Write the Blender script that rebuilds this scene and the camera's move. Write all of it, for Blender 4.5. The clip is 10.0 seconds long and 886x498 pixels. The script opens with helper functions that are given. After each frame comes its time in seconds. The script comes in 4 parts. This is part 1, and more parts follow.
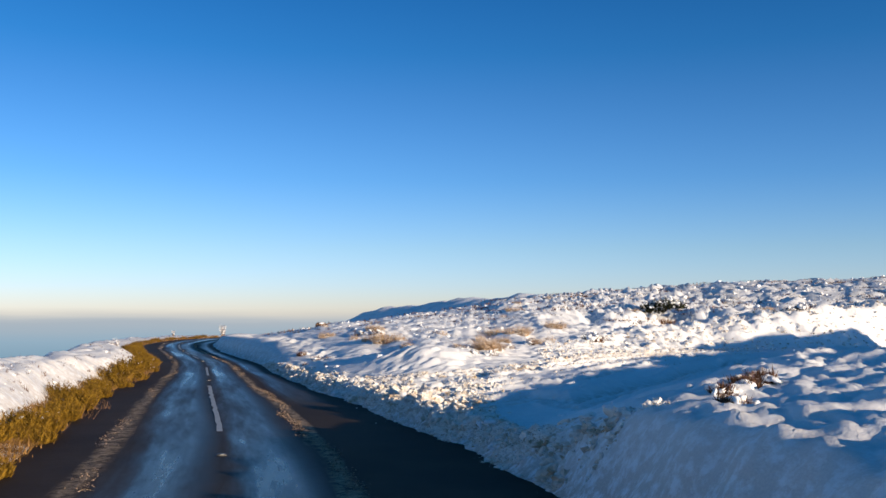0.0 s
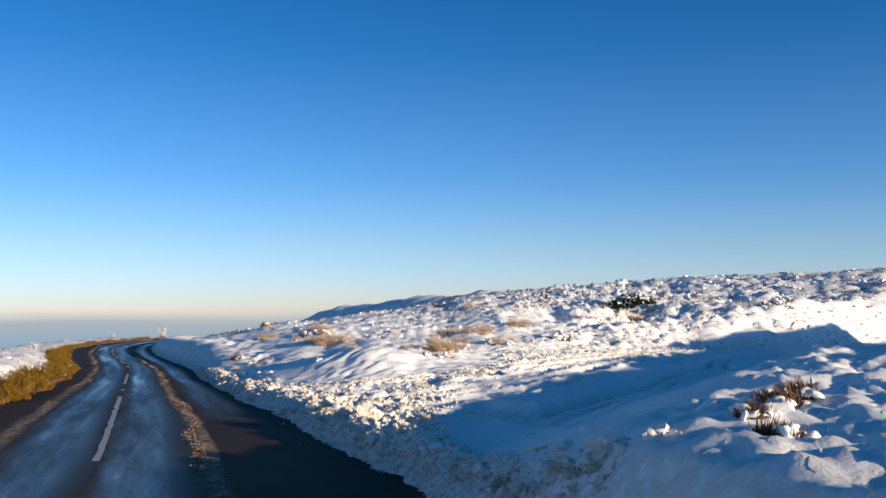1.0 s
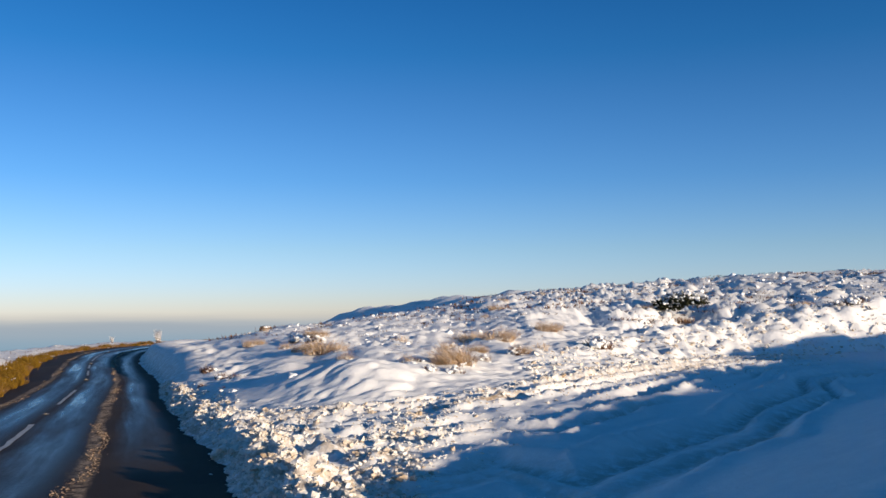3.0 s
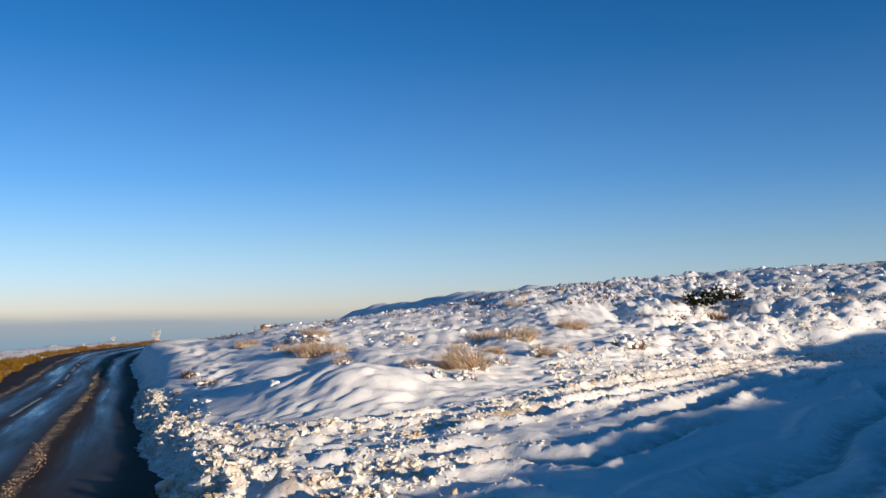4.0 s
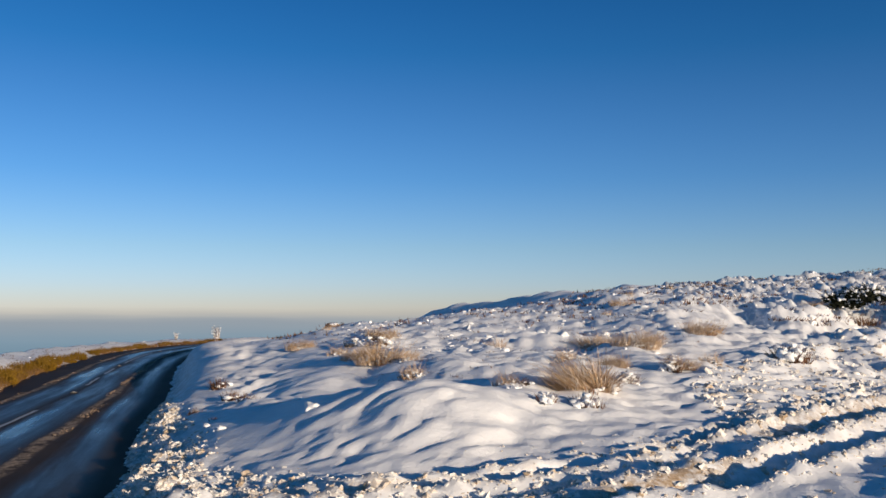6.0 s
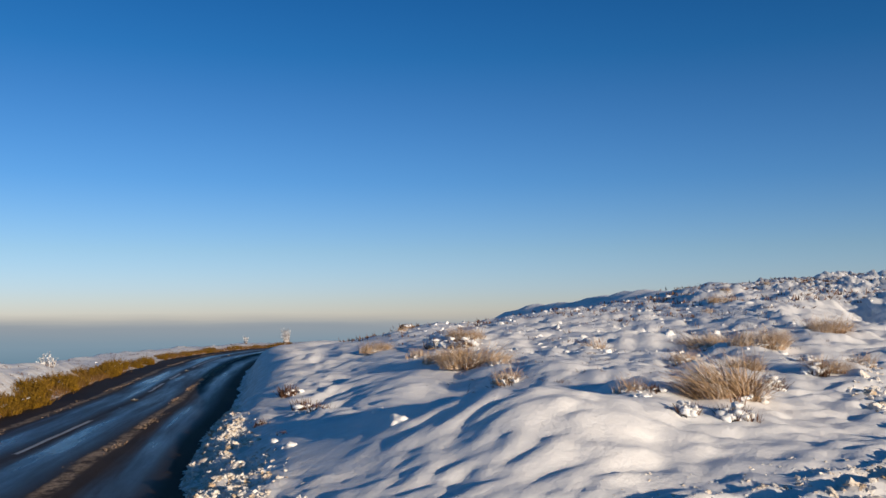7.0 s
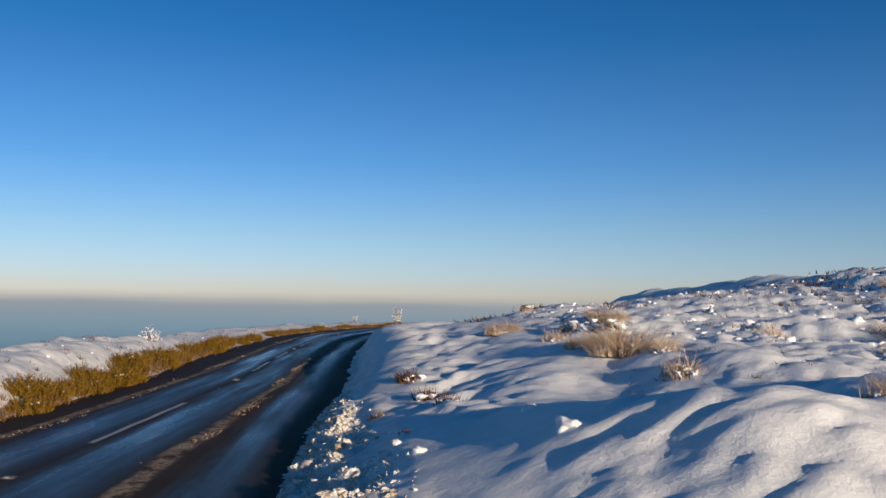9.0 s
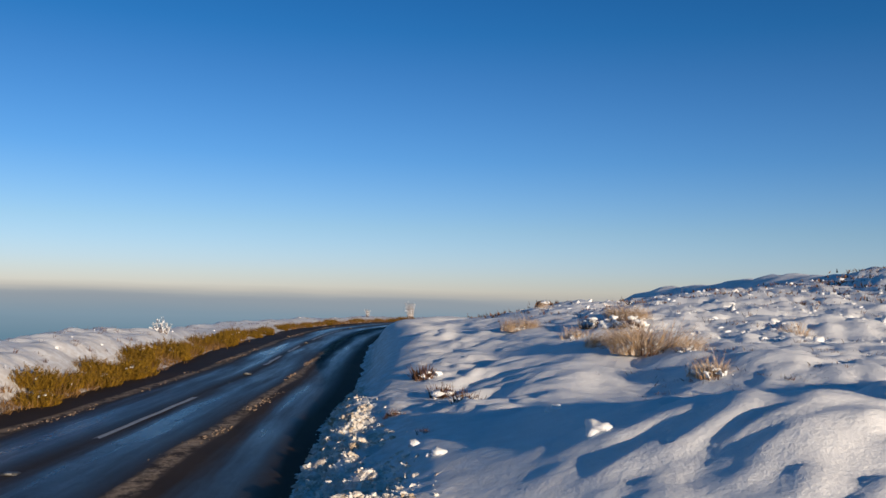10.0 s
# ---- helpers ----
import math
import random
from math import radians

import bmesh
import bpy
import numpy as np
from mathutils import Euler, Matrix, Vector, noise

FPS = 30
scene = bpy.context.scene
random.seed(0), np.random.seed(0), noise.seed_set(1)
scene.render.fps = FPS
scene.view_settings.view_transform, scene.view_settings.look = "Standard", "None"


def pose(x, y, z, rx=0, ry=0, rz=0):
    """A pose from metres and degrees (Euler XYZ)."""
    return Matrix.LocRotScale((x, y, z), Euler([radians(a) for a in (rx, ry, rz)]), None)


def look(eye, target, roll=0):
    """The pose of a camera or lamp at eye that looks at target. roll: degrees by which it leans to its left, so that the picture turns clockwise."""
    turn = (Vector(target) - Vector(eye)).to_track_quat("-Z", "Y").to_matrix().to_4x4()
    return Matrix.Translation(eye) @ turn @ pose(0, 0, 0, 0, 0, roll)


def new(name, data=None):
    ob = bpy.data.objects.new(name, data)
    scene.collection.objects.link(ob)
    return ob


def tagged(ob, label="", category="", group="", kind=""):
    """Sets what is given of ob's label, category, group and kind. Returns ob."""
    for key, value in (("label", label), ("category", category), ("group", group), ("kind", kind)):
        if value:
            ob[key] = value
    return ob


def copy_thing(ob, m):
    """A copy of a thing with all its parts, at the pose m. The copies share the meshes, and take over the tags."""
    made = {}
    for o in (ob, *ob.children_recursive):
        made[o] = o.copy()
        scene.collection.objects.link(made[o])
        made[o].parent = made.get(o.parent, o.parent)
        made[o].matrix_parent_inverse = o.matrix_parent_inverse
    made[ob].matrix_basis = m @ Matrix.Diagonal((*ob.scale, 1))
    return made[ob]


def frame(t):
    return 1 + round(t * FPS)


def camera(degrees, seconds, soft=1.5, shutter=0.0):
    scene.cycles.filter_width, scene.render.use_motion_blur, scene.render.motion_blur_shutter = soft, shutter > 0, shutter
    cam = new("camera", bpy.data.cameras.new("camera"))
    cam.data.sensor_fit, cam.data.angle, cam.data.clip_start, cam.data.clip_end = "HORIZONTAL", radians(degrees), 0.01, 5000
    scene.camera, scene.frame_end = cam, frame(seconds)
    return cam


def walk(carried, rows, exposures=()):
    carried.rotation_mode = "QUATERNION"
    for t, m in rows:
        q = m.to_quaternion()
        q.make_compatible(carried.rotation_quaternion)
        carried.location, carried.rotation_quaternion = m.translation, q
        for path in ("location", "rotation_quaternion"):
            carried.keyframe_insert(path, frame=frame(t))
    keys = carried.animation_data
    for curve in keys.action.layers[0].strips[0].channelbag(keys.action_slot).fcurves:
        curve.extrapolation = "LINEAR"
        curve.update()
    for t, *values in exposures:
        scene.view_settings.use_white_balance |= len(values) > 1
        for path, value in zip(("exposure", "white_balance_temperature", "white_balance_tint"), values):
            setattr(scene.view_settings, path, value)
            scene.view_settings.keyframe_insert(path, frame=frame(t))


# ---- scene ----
cam = camera(52.0, 10.0)
PATH = [
    (0, (0.001, 0.000, 1.499), (-0.068, 1.994, 1.644), 0.21),
    (0.5, (0.114, 1.205, 1.486), (0.103, 3.199, 1.633), -0.25),
    (1, (0.206, 2.296, 1.474), (0.219, 4.291, 1.616), -0.29),
    (1.5, (0.321, 3.307, 1.457), (0.330, 5.302, 1.600), -0.29),
    (2, (0.431, 4.145, 1.477), (0.414, 6.139, 1.631), 0.82),
    (2.5, (0.526, 5.071, 1.494), (0.491, 7.065, 1.644), 0.02),
    (4, (0.682, 8.108, 1.492), (0.583, 10.101, 1.631), -0.69),
    (4.5, (0.682, 9.078, 1.479), (0.565, 11.070, 1.613), -1.20),
    (5, (0.595, 10.099, 1.455), (0.446, 12.089, 1.583), 0.58),
    (5.5, (0.455, 11.057, 1.437), (0.253, 13.043, 1.563), 0.50),
    (6, (0.218, 11.723, 1.438), (-0.058, 13.699, 1.581), 0.18),
    (7.5, (-0.543, 13.647, 1.321), (-1.027, 15.583, 1.464), -0.22),
    (8, (-0.747, 14.027, 1.305), (-1.294, 15.947, 1.432), 0.23),
    (8.5, (-0.961, 14.477, 1.283), (-1.572, 16.378, 1.406), 0.51),
    (9, (-1.106, 14.732, 1.272), (-1.751, 16.621, 1.385), 0.87),
    (9.5, (-1.204, 14.888, 1.269), (-1.866, 16.773, 1.372), 1.33),
    (10, (-1.252, 14.964, 1.266), (-1.922, 16.846, 1.368), 1.51),
]
EXPOSURES = [(0.0, 0.75), (1.0, 0.72), (2.5, 0.64), (4.5, 0.44), (6.0, 0.30), (8.0, 0.19), (10.0, 0.25)]
walk(cam, [(t, look(eye, target, roll)) for t, eye, target, roll in PATH], EXPOSURES)

# ---- world, sun ----
SUN_AZ, SUN_EL = radians(127.0), radians(9.2)      # clockwise from +y, above the horizon
TO_SUN = Vector((math.sin(SUN_AZ) * math.cos(SUN_EL), math.cos(SUN_AZ) * math.cos(SUN_EL), math.sin(SUN_EL)))
world = bpy.data.worlds.new("winter_sky")
scene.world = world
world.use_nodes = True
wt = world.node_tree
wt.nodes.clear()
sky = wt.nodes.new("ShaderNodeTexSky")
sky.sky_type, sky.sun_disc = "NISHITA", False
sky.sun_elevation, sky.sun_rotation = SUN_EL, SUN_AZ
sky.altitude, sky.air_density, sky.dust_density, sky.ozone_density = 400, 1.0, 0.3, 3.0
bg = wt.nodes.new("ShaderNodeBackground")
bg.inputs["Strength"].default_value = 0.132
wo = wt.nodes.new("ShaderNodeOutputWorld")
tc = wt.nodes.new("ShaderNodeTexCoord")
up = wt.nodes.new("ShaderNodeSeparateXYZ")
tone = wt.nodes.new("ShaderNodeValToRGB")
SKY_TONES = [(0.0, (0.84, 0.84, 1.20)), (0.03, (0.72, 0.78, 1.18)), (0.072, (0.62, 0.71, 0.97)), (0.147, (0.36, 0.59, 0.89)), (0.237, (0.22, 0.49, 0.77)), (0.28, (0.13, 0.445, 0.72)), (0.36, (0.08, 0.38, 0.66)), (0.55, (0.07, 0.38, 0.58)), (1.0, (0.06, 0.36, 0.40))]
while len(tone.color_ramp.elements) < len(SKY_TONES):
    tone.color_ramp.elements.new(0.5)
for e, (p, c) in zip(tone.color_ramp.elements, SKY_TONES):
    e.position, e.color = p, (*c, 1)
times = wt.nodes.new("ShaderNodeMix")
times.data_type, times.blend_type = "RGBA", "MULTIPLY"
times.inputs[0].default_value = 1.0
wt.links.new(tc.outputs["Generated"], up.inputs[0])
wt.links.new(up.outputs["Z"], tone.inputs[0])
wt.links.new(sky.outputs[0], times.inputs[6])
wt.links.new(tone.outputs[0], times.inputs[7])
wt.links.new(times.outputs[2], bg.inputs[0])
wt.links.new(bg.outputs[0], wo.inputs[0])

sun_data = bpy.data.lights.new("sun", "SUN")
sun_data.energy, sun_data.angle, sun_data.color = 4.6, radians(0.6), (1.0, 0.80, 0.57)
HAZE_GLOW = 0.62
sun = new("sun", sun_data)
sun.matrix_world = look(TO_SUN * 200, (0, 0, 0))


# ---- materials ----
class Nodes:
    """A material's node tree with short calls."""

    def __init__(self, name):
        self.mat = bpy.data.materials.new(name)
        self.mat.use_nodes = True
        self.t = self.mat.node_tree
        self.t.nodes.clear()
        self.out = self.t.nodes.new("ShaderNodeOutputMaterial")
        self.b = self.t.nodes.new("ShaderNodeBsdfPrincipled")
        self.t.links.new(self.b.outputs[0], self.out.inputs[0])

    def n(self, kind, **props):
        node = self.t.nodes.new(kind)
        for k, v in props.items():
            if k == "ins":
                for name, value in v.items():
                    if hasattr(value, "is_output"):
                        self.t.links.new(value, node.inputs[name])
                    else:
                        node.inputs[name].default_value = value
            elif k == "blend":
                node.blend_type = v
            elif k == "op":
                node.operation = v
            elif k == "data":
                node.data_type = v
            elif k == "attr":
                node.attribute_name = v
        return node

    def pos(self):
        return self.n("ShaderNodeNewGeometry").outputs["Position"]

    def noise(self, scale, detail=4.0, rough=0.55, vec=None):
        return self.n("ShaderNodeTexNoise", ins={"Vector": vec or self.pos(), "Scale": scale, "Detail": detail, "Roughness": rough}).outputs["Fac"]

    def math(self, op, a, b=0.0, c=0.0):
        node = self.n("ShaderNodeMath", op=op)
        for i, v in enumerate((a, b, c)):
            if hasattr(v, "is_output"):
                self.t.links.new(v, node.inputs[i])
            else:
                node.inputs[i].default_value = v
        return node.outputs[0]

    def ramp(self, fac, *stops):
        node = self.n("ShaderNodeValToRGB", ins={"Fac": fac})
        el = node.color_ramp.elements
        while len(el) < len(stops):
            el.new(0.5)
        for e, (p, c) in zip(el, stops):
            e.position, e.color = p, (*c, 1) if len(c) == 3 else c
        return node.outputs["Color"]

    def step(self, fac, lo, hi):
        return self.n("ShaderNodeMapRange", ins={"Value": fac, "From Min": lo, "From Max": hi}).outputs["Result"]

    def mix(self, fac, a, b, blend="MIX"):
        node = self.n("ShaderNodeMix", data="RGBA", blend=blend)
        for i, v in ((0, fac), (6, a), (7, b)):
            if hasattr(v, "is_output"):
                self.t.links.new(v, node.inputs[i])
            else:
                node.inputs[i].default_value = (*v, 1) if isinstance(v, tuple) and len(v) == 3 else v
        return node.outputs[2]

    def attr(self, name):
        return self.n("ShaderNodeAttribute", attr=name).outputs["Fac"]

    def bump(self, height, strength=0.5, distance=0.02, under=None):
        ins = {"Height": height, "Strength": strength, "Distance": distance}
        if under:
            ins["Normal"] = under
        return self.n("ShaderNodeBump", ins=ins).outputs["Normal"]

    def set(self, **ins):
        for name, v in ins.items():
            s = self.b.inputs[name.replace("_", " ")]
            if hasattr(v, "is_output"):
                self.t.links.new(v, s)
            else:
                s.default_value = (*v, 1) if isinstance(v, tuple) and len(v) == 3 else v
        return self.mat


def snow_material():
    m = Nodes("snow")
    fine, mid = m.noise(60, 5, 0.6), m.noise(7, 5, 0.6)
    grit = m.attr("dirt")
    spots = m.step(m.noise(9, 6, 0.65), 0.38, 0.55)
    base = m.mix(m.step(mid, 0.3, 0.7), (0.80, 0.82, 0.85), (0.88, 0.89, 0.91))
    slush = m.mix(m.step(fine, 0.35, 0.65), (0.28, 0.20, 0.13), (0.52, 0.41, 0.30))
    col = m.mix(m.math("MULTIPLY", grit, spots), base, slush)
    n1 = m.bump(mid, 0.25, 0.035)
    n2 = m.bump(fine, 0.18, 0.006, m.bump(m.noise(19, 6, 0.7), 0.45, 0.022, n1))
    return m.set(Base_Color=col, Roughness=m.mix(fine, (0.5,) * 3, (0.75,) * 3), Normal=n2, Specular_IOR_Level=0.25)


def chunk_material():
    m = Nodes("crumbled_snow")
    g = m.n("ShaderNodeNewGeometry").outputs["Random Per Island"]
    fine = m.noise(45, 5, 0.6)
    dirty = m.math("MULTIPLY", m.step(g, 0.2, 0.9), m.step(m.noise(5, 5, 0.65), 0.36, 0.58))
    col = m.mix(dirty, m.mix(fine, (0.74, 0.71, 0.66), (0.87, 0.85, 0.82)), (0.46, 0.35, 0.24))
    return m.set(Base_Color=col, Roughness=0.65, Normal=m.bump(fine, 0.5, 0.015), Specular_IOR_Level=0.25)


def road_material():
    """Wet asphalt: 'across' is metres from the centre line, 'along' metres along it."""
    m = Nodes("wet_asphalt")
    a, s = m.attr("across"), m.attr("along")
    vec = m.n("ShaderNodeCombineXYZ", ins={0: a, 1: m.math("MULTIPLY", s, 0.12), 2: 0.0}).outputs[0]
    streak = m.noise(2.2, 5, 0.6, vec)
    broad = m.noise(0.5, 4, 0.6)
    stone = m.noise(150, 3, 0.7)

    def band(mid, half):
        d = m.math("ABSOLUTE", m.math("SUBTRACT", m.math("ADD", a, m.math("MULTIPLY", m.math("SUBTRACT", streak, 0.5), 0.5)), mid))
        return m.step(d, half, half * 0.35)

    wet = m.math("MAXIMUM", m.math("MAXIMUM", band(-0.52, 0.58), band(0.5, 0.54)), m.math("MULTIPLY", band(1.72, 0.42), m.math("MULTIPLY", m.step(s, 14.0, 18.5), 0.85)))
    ice = m.math("MULTIPLY", wet, m.step(m.noise(1.1, 6, 0.65, vec), 0.24, 0.62))
    gritty = m.math("MULTIPLY", m.math("MAXIMUM", band(1.08, 0.13), m.math("MULTIPLY", band(-1.22, 0.16), 0.85)), m.step(m.noise(7, 8, 0.8), 0.42, 0.56))
    dry = m.mix(stone, (0.016, 0.011, 0.008), (0.058, 0.040, 0.029))
    dry = m.mix(m.step(broad, 0.4, 0.65), dry, m.mix(stone, (0.030, 0.020, 0.013), (0.085, 0.058, 0.04)))
    icy = m.mix(stone, (0.006, 0.010, 0.012), (0.022, 0.032, 0.036))
    col = m.mix(ice, dry, icy)
    col = m.mix(gritty, col, m.mix(m.noise(40), (0.14, 0.085, 0.05), (0.58, 0.45, 0.32)))
    rough = m.mix(ice, (0.7,) * 3, (0.16,) * 3)
    rough = m.mix(gritty, rough, (0.8,) * 3)
    n = m.bump(stone, 0.25, 0.006)
    n = m.bump(m.noise(9, 5), 0.2, 0.02, n)
    return m.set(Base_Color=col, Roughness=rough, Normal=n, Specular_IOR_Level=m.mix(ice, (0.06,) * 3, (0.37,) * 3))


def plain_material(name, lo, hi, scale=20.0, rough=0.8, bump=0.01, island=0.0):
    m = Nodes(name)
    f = m.noise(scale, 5, 0.6)
    if island:
        g = m.n("ShaderNodeNewGeometry").outputs["Random Per Island"]
        f = m.math("ADD", m.math("MULTIPLY", f, 1 - island), m.math("MULTIPLY", g, island))
    return m.set(Base_Color=m.mix(f, lo, hi), Roughness=rough, Normal=m.bump(f, 0.5, bump), Specular_IOR_Level=0.2)


SNOW, CHUNK, ROAD = snow_material(), chunk_material(), road_material()
PAINT = plain_material("worn_road_paint", (0.16, 0.16, 0.16), (0.52, 0.52, 0.51), 14, 0.5, 0.004)


def straw_material():
    m = Nodes("dry_moor_grass")
    g = m.n("ShaderNodeNewGeometry").outputs["Random Per Island"]
    rime = m.math("MULTIPLY", m.step(m.noise(11, 4, 0.6), 0.46, 0.60), m.step(g, 0.5, 0.9))
    col = m.mix(rime, m.mix(g, (0.34, 0.22, 0.12), (0.68, 0.50, 0.33)), (0.82, 0.83, 0.86))
    return m.set(Base_Color=col, Roughness=0.8, Specular_IOR_Level=0.2)


STRAW = straw_material()
HEATHER = plain_material("brown_heather", (0.05, 0.028, 0.019), (0.19, 0.10, 0.06), 12, 0.9, 0.004, 0.7)
GORSE = plain_material("gorse_needles", (0.055, 0.034, 0.007), (0.42, 0.24, 0.022), 5, 0.75, 0.004, 0.6)
DARK_GORSE = plain_material("dark_gorse_needles", (0.012, 0.015, 0.008), (0.05, 0.052, 0.024), 5, 0.8, 0.004, 0.6)
TWIG = plain_material("bare_twig_bark", (0.10, 0.055, 0.03), (0.26, 0.15, 0.09), 25, 0.85, 0.004)
STONE = plain_material("dark_moor_stone", (0.06, 0.04, 0.03), (0.24, 0.17, 0.12), 18, 0.85, 0.01)


# ---- plan ----
def smooth(lo, hi, v):
    u = np.clip((v - lo) / (hi - lo), 0.0, 1.0)
    return u * u * (3 - 2 * u)


RNG = np.random.default_rng(7)
LAT = RNG.random((256, 256))


def value_noise(x, y, scale):
    """Smooth noise between -1 and 1 on arrays."""
    u, v = np.asarray(x) * scale + 37.3, np.asarray(y) * scale + 91.7
    i, j = np.floor(u).astype(int), np.floor(v).astype(int)
    fu, fv = u - i, v - j
    fu, fv = fu * fu * (3 - 2 * fu), fv * fv * (3 - 2 * fv)
    i0, i1, j0, j1 = i % 256, (i + 1) % 256, j % 256, (j + 1) % 256
    top = LAT[i0, j0] * (1 - fu) + LAT[i1, j0] * fu
    low = LAT[i0, j1] * (1 - fu) + LAT[i1, j1] * fu
    return 2 * (top * (1 - fv) + low * fv) - 1


def billow(x, y, scale, octaves=3):
    total, amp = 0.0, 1.0
    for k in range(octaves):
        total = total + amp * np.abs(value_noise(x + 13.1 * k, y - 7.7 * k, scale * 2 ** k))
        amp *= 0.5
    return total


# centre line of the road, as x over y: straight over the moor, then bending away behind the bank
CY = np.array([-400, -60, -10, 0, 8, 11.4, 17.8, 22.4, 25.2, 29.0, 32.6, 36.0, 40.0, 44.0, 50.0, 60.0, 80.0, 140, 400.0])
CX = np.array([40, 10.0, 1.2, -0.5, -2.2, -3.16, -5.18, -6.6, -7.5, -9.1, -10.55, -11.8, -12.95, -13.3, -12.6, -9.0, 1.0, 40.0, 200.0])
HALF = 2.1                                              # left of the centre line


def centre_x(y):
    ys = np.linspace(-400, 400, 4001)
    if not hasattr(centre_x, "table"):
        t = np.interp(ys, CY, CX)
        k = np.hanning(31)
        centre_x.table = np.convolve(np.pad(t, 15, mode="edge"), k / k.sum(), "valid")
    return np.interp(y, ys, centre_x.table)


def road_z(y):
    return np.interp(y, [17.0, 25.0, 34.0, 45.0, 60.0, 200.0], [0.0, 0.16, 0.18, 0.25, 0.2, -2.0])


def narrow(y):
    """The carriageway draws in from the lay-by towards the bend."""
    return np.interp(y, [12.0, 17.0, 22.0, 26.0], [1.0, 0.9, 0.66, 0.57])


def half_left(y):
    return np.interp(y, [15.0, 18.0, 20.5, 22.0, 24.5, 28.0], [2.1, 1.85, 1.5, 1.32, 1.36, 1.48])


def half_right(y):
    """The road is wider where the lay-by opens."""
    return np.interp(y, [0.0, 8.0, 10.0, 12.4, 15.0, 17.5, 20.0, 21.3, 23.0, 26.0, 30.0], [2.75, 2.75, 2.68, 2.5, 2.34, 2.16, 1.9, 1.72, 1.53, 1.4, 1.33])


def across(x, y):
    """Metres to the right of the centre line, square to it."""
    slope = (centre_x(np.asarray(y) + 0.5) - centre_x(np.asarray(y) - 0.5))
    return (x - centre_x(y)) / np.sqrt(1 + slope ** 2)


# foot of the bank on the far side of the lay-by, as y over x
TX = np.array([-30, -8, -4.2, -3.2, -2.5, -1.9, -1.1, -0.5, 0.4, 1.0, 1.7, 3.1, 4.6, 8, 13, 22, 60, 400.0])
TY = np.array([19.5, 19.5, 19.4, 18.9, 18.4, 17.95, 17.5, 17.4, 17.7, 18.3, 19.5, 22.3, 25.3, 28.6, 31.0, 34.5, 45.0, 140.0])


def bank_sides(x, y):
    """Metres beyond the foot of the bank, from the lay-by and from the road."""
    f = np.interp(x, TX, TY)
    g = (np.interp(x + 0.4, TX, TY) - np.interp(x - 0.4, TX, TY)) / 0.8
    return (y - f) / np.sqrt(1 + g ** 2), across(x, y) - half_right(y) - 0.1


def bank_depth(x, y):
    """The lesser of the two (negative in the lay-by)."""
    return np.minimum(*bank_sides(x, y))


RUT_X = np.array([-3.0, -1.0, -0.1, 1.1, 1.9, 2.6, 3.3, 5.0, 8.0, 14.0])
RUT_Y = np.array([16.7, 16.8, 17.0, 17.8, 18.9, 19.9, 21.0, 23.4, 26.2, 29.5])


def ruts(x, y):
    """Depth of the wheel ruts that curve through the lay-by, 0 to 1, and their thrown-up rims."""
    f = np.interp(x, RUT_X, RUT_Y)
    g = (np.interp(x + 0.3, RUT_X, RUT_Y) - np.interp(x - 0.3, RUT_X, RUT_Y)) / 0.6
    total, rims, mud = np.zeros_like(x), np.zeros_like(x), np.zeros_like(x)
    for off, wide in ((0.55, 0.08), (0.1, 0.13), (-0.35, 0.11), (-1.5, 0.16), (-1.95, 0.14), (-3.3, 0.2), (-3.8, 0.17)):
        d = (y - f) / np.sqrt(1 + g ** 2) - off + 0.12 * value_noise(x, y * 0 + off * 3, 0.4) + 0.02 * value_noise(x, y, 3.0)
        keep = smooth(-0.8, -0.15, value_noise(x, y * 0 + off * 7, 0.5))
        total = np.maximum(total, np.exp(-(d / wide) ** 2) * keep)
        rims = np.maximum(rims, np.exp(-((np.abs(d) - 2.1 * wide) / (0.7 * wide)) ** 2) * keep)
        if off > -0.5:
            mud = np.maximum(mud, np.exp(-(d / (2.0 * wide)) ** 2) * smooth(-0.2, 0.35, value_noise(x, y * 0 + off * 5, 0.8)))
    along = smooth(-3.2, -1.6, x) * smooth(9, 6, x)
    smear = 1.3 * np.exp(-((x - 0.75) / 0.55) ** 2 - ((y - np.interp(x, RUT_X, RUT_Y) + 0.22) / 0.2) ** 2)
    return total * along, rims * along, np.minimum(np.maximum(mud, smear), 1.0) * along


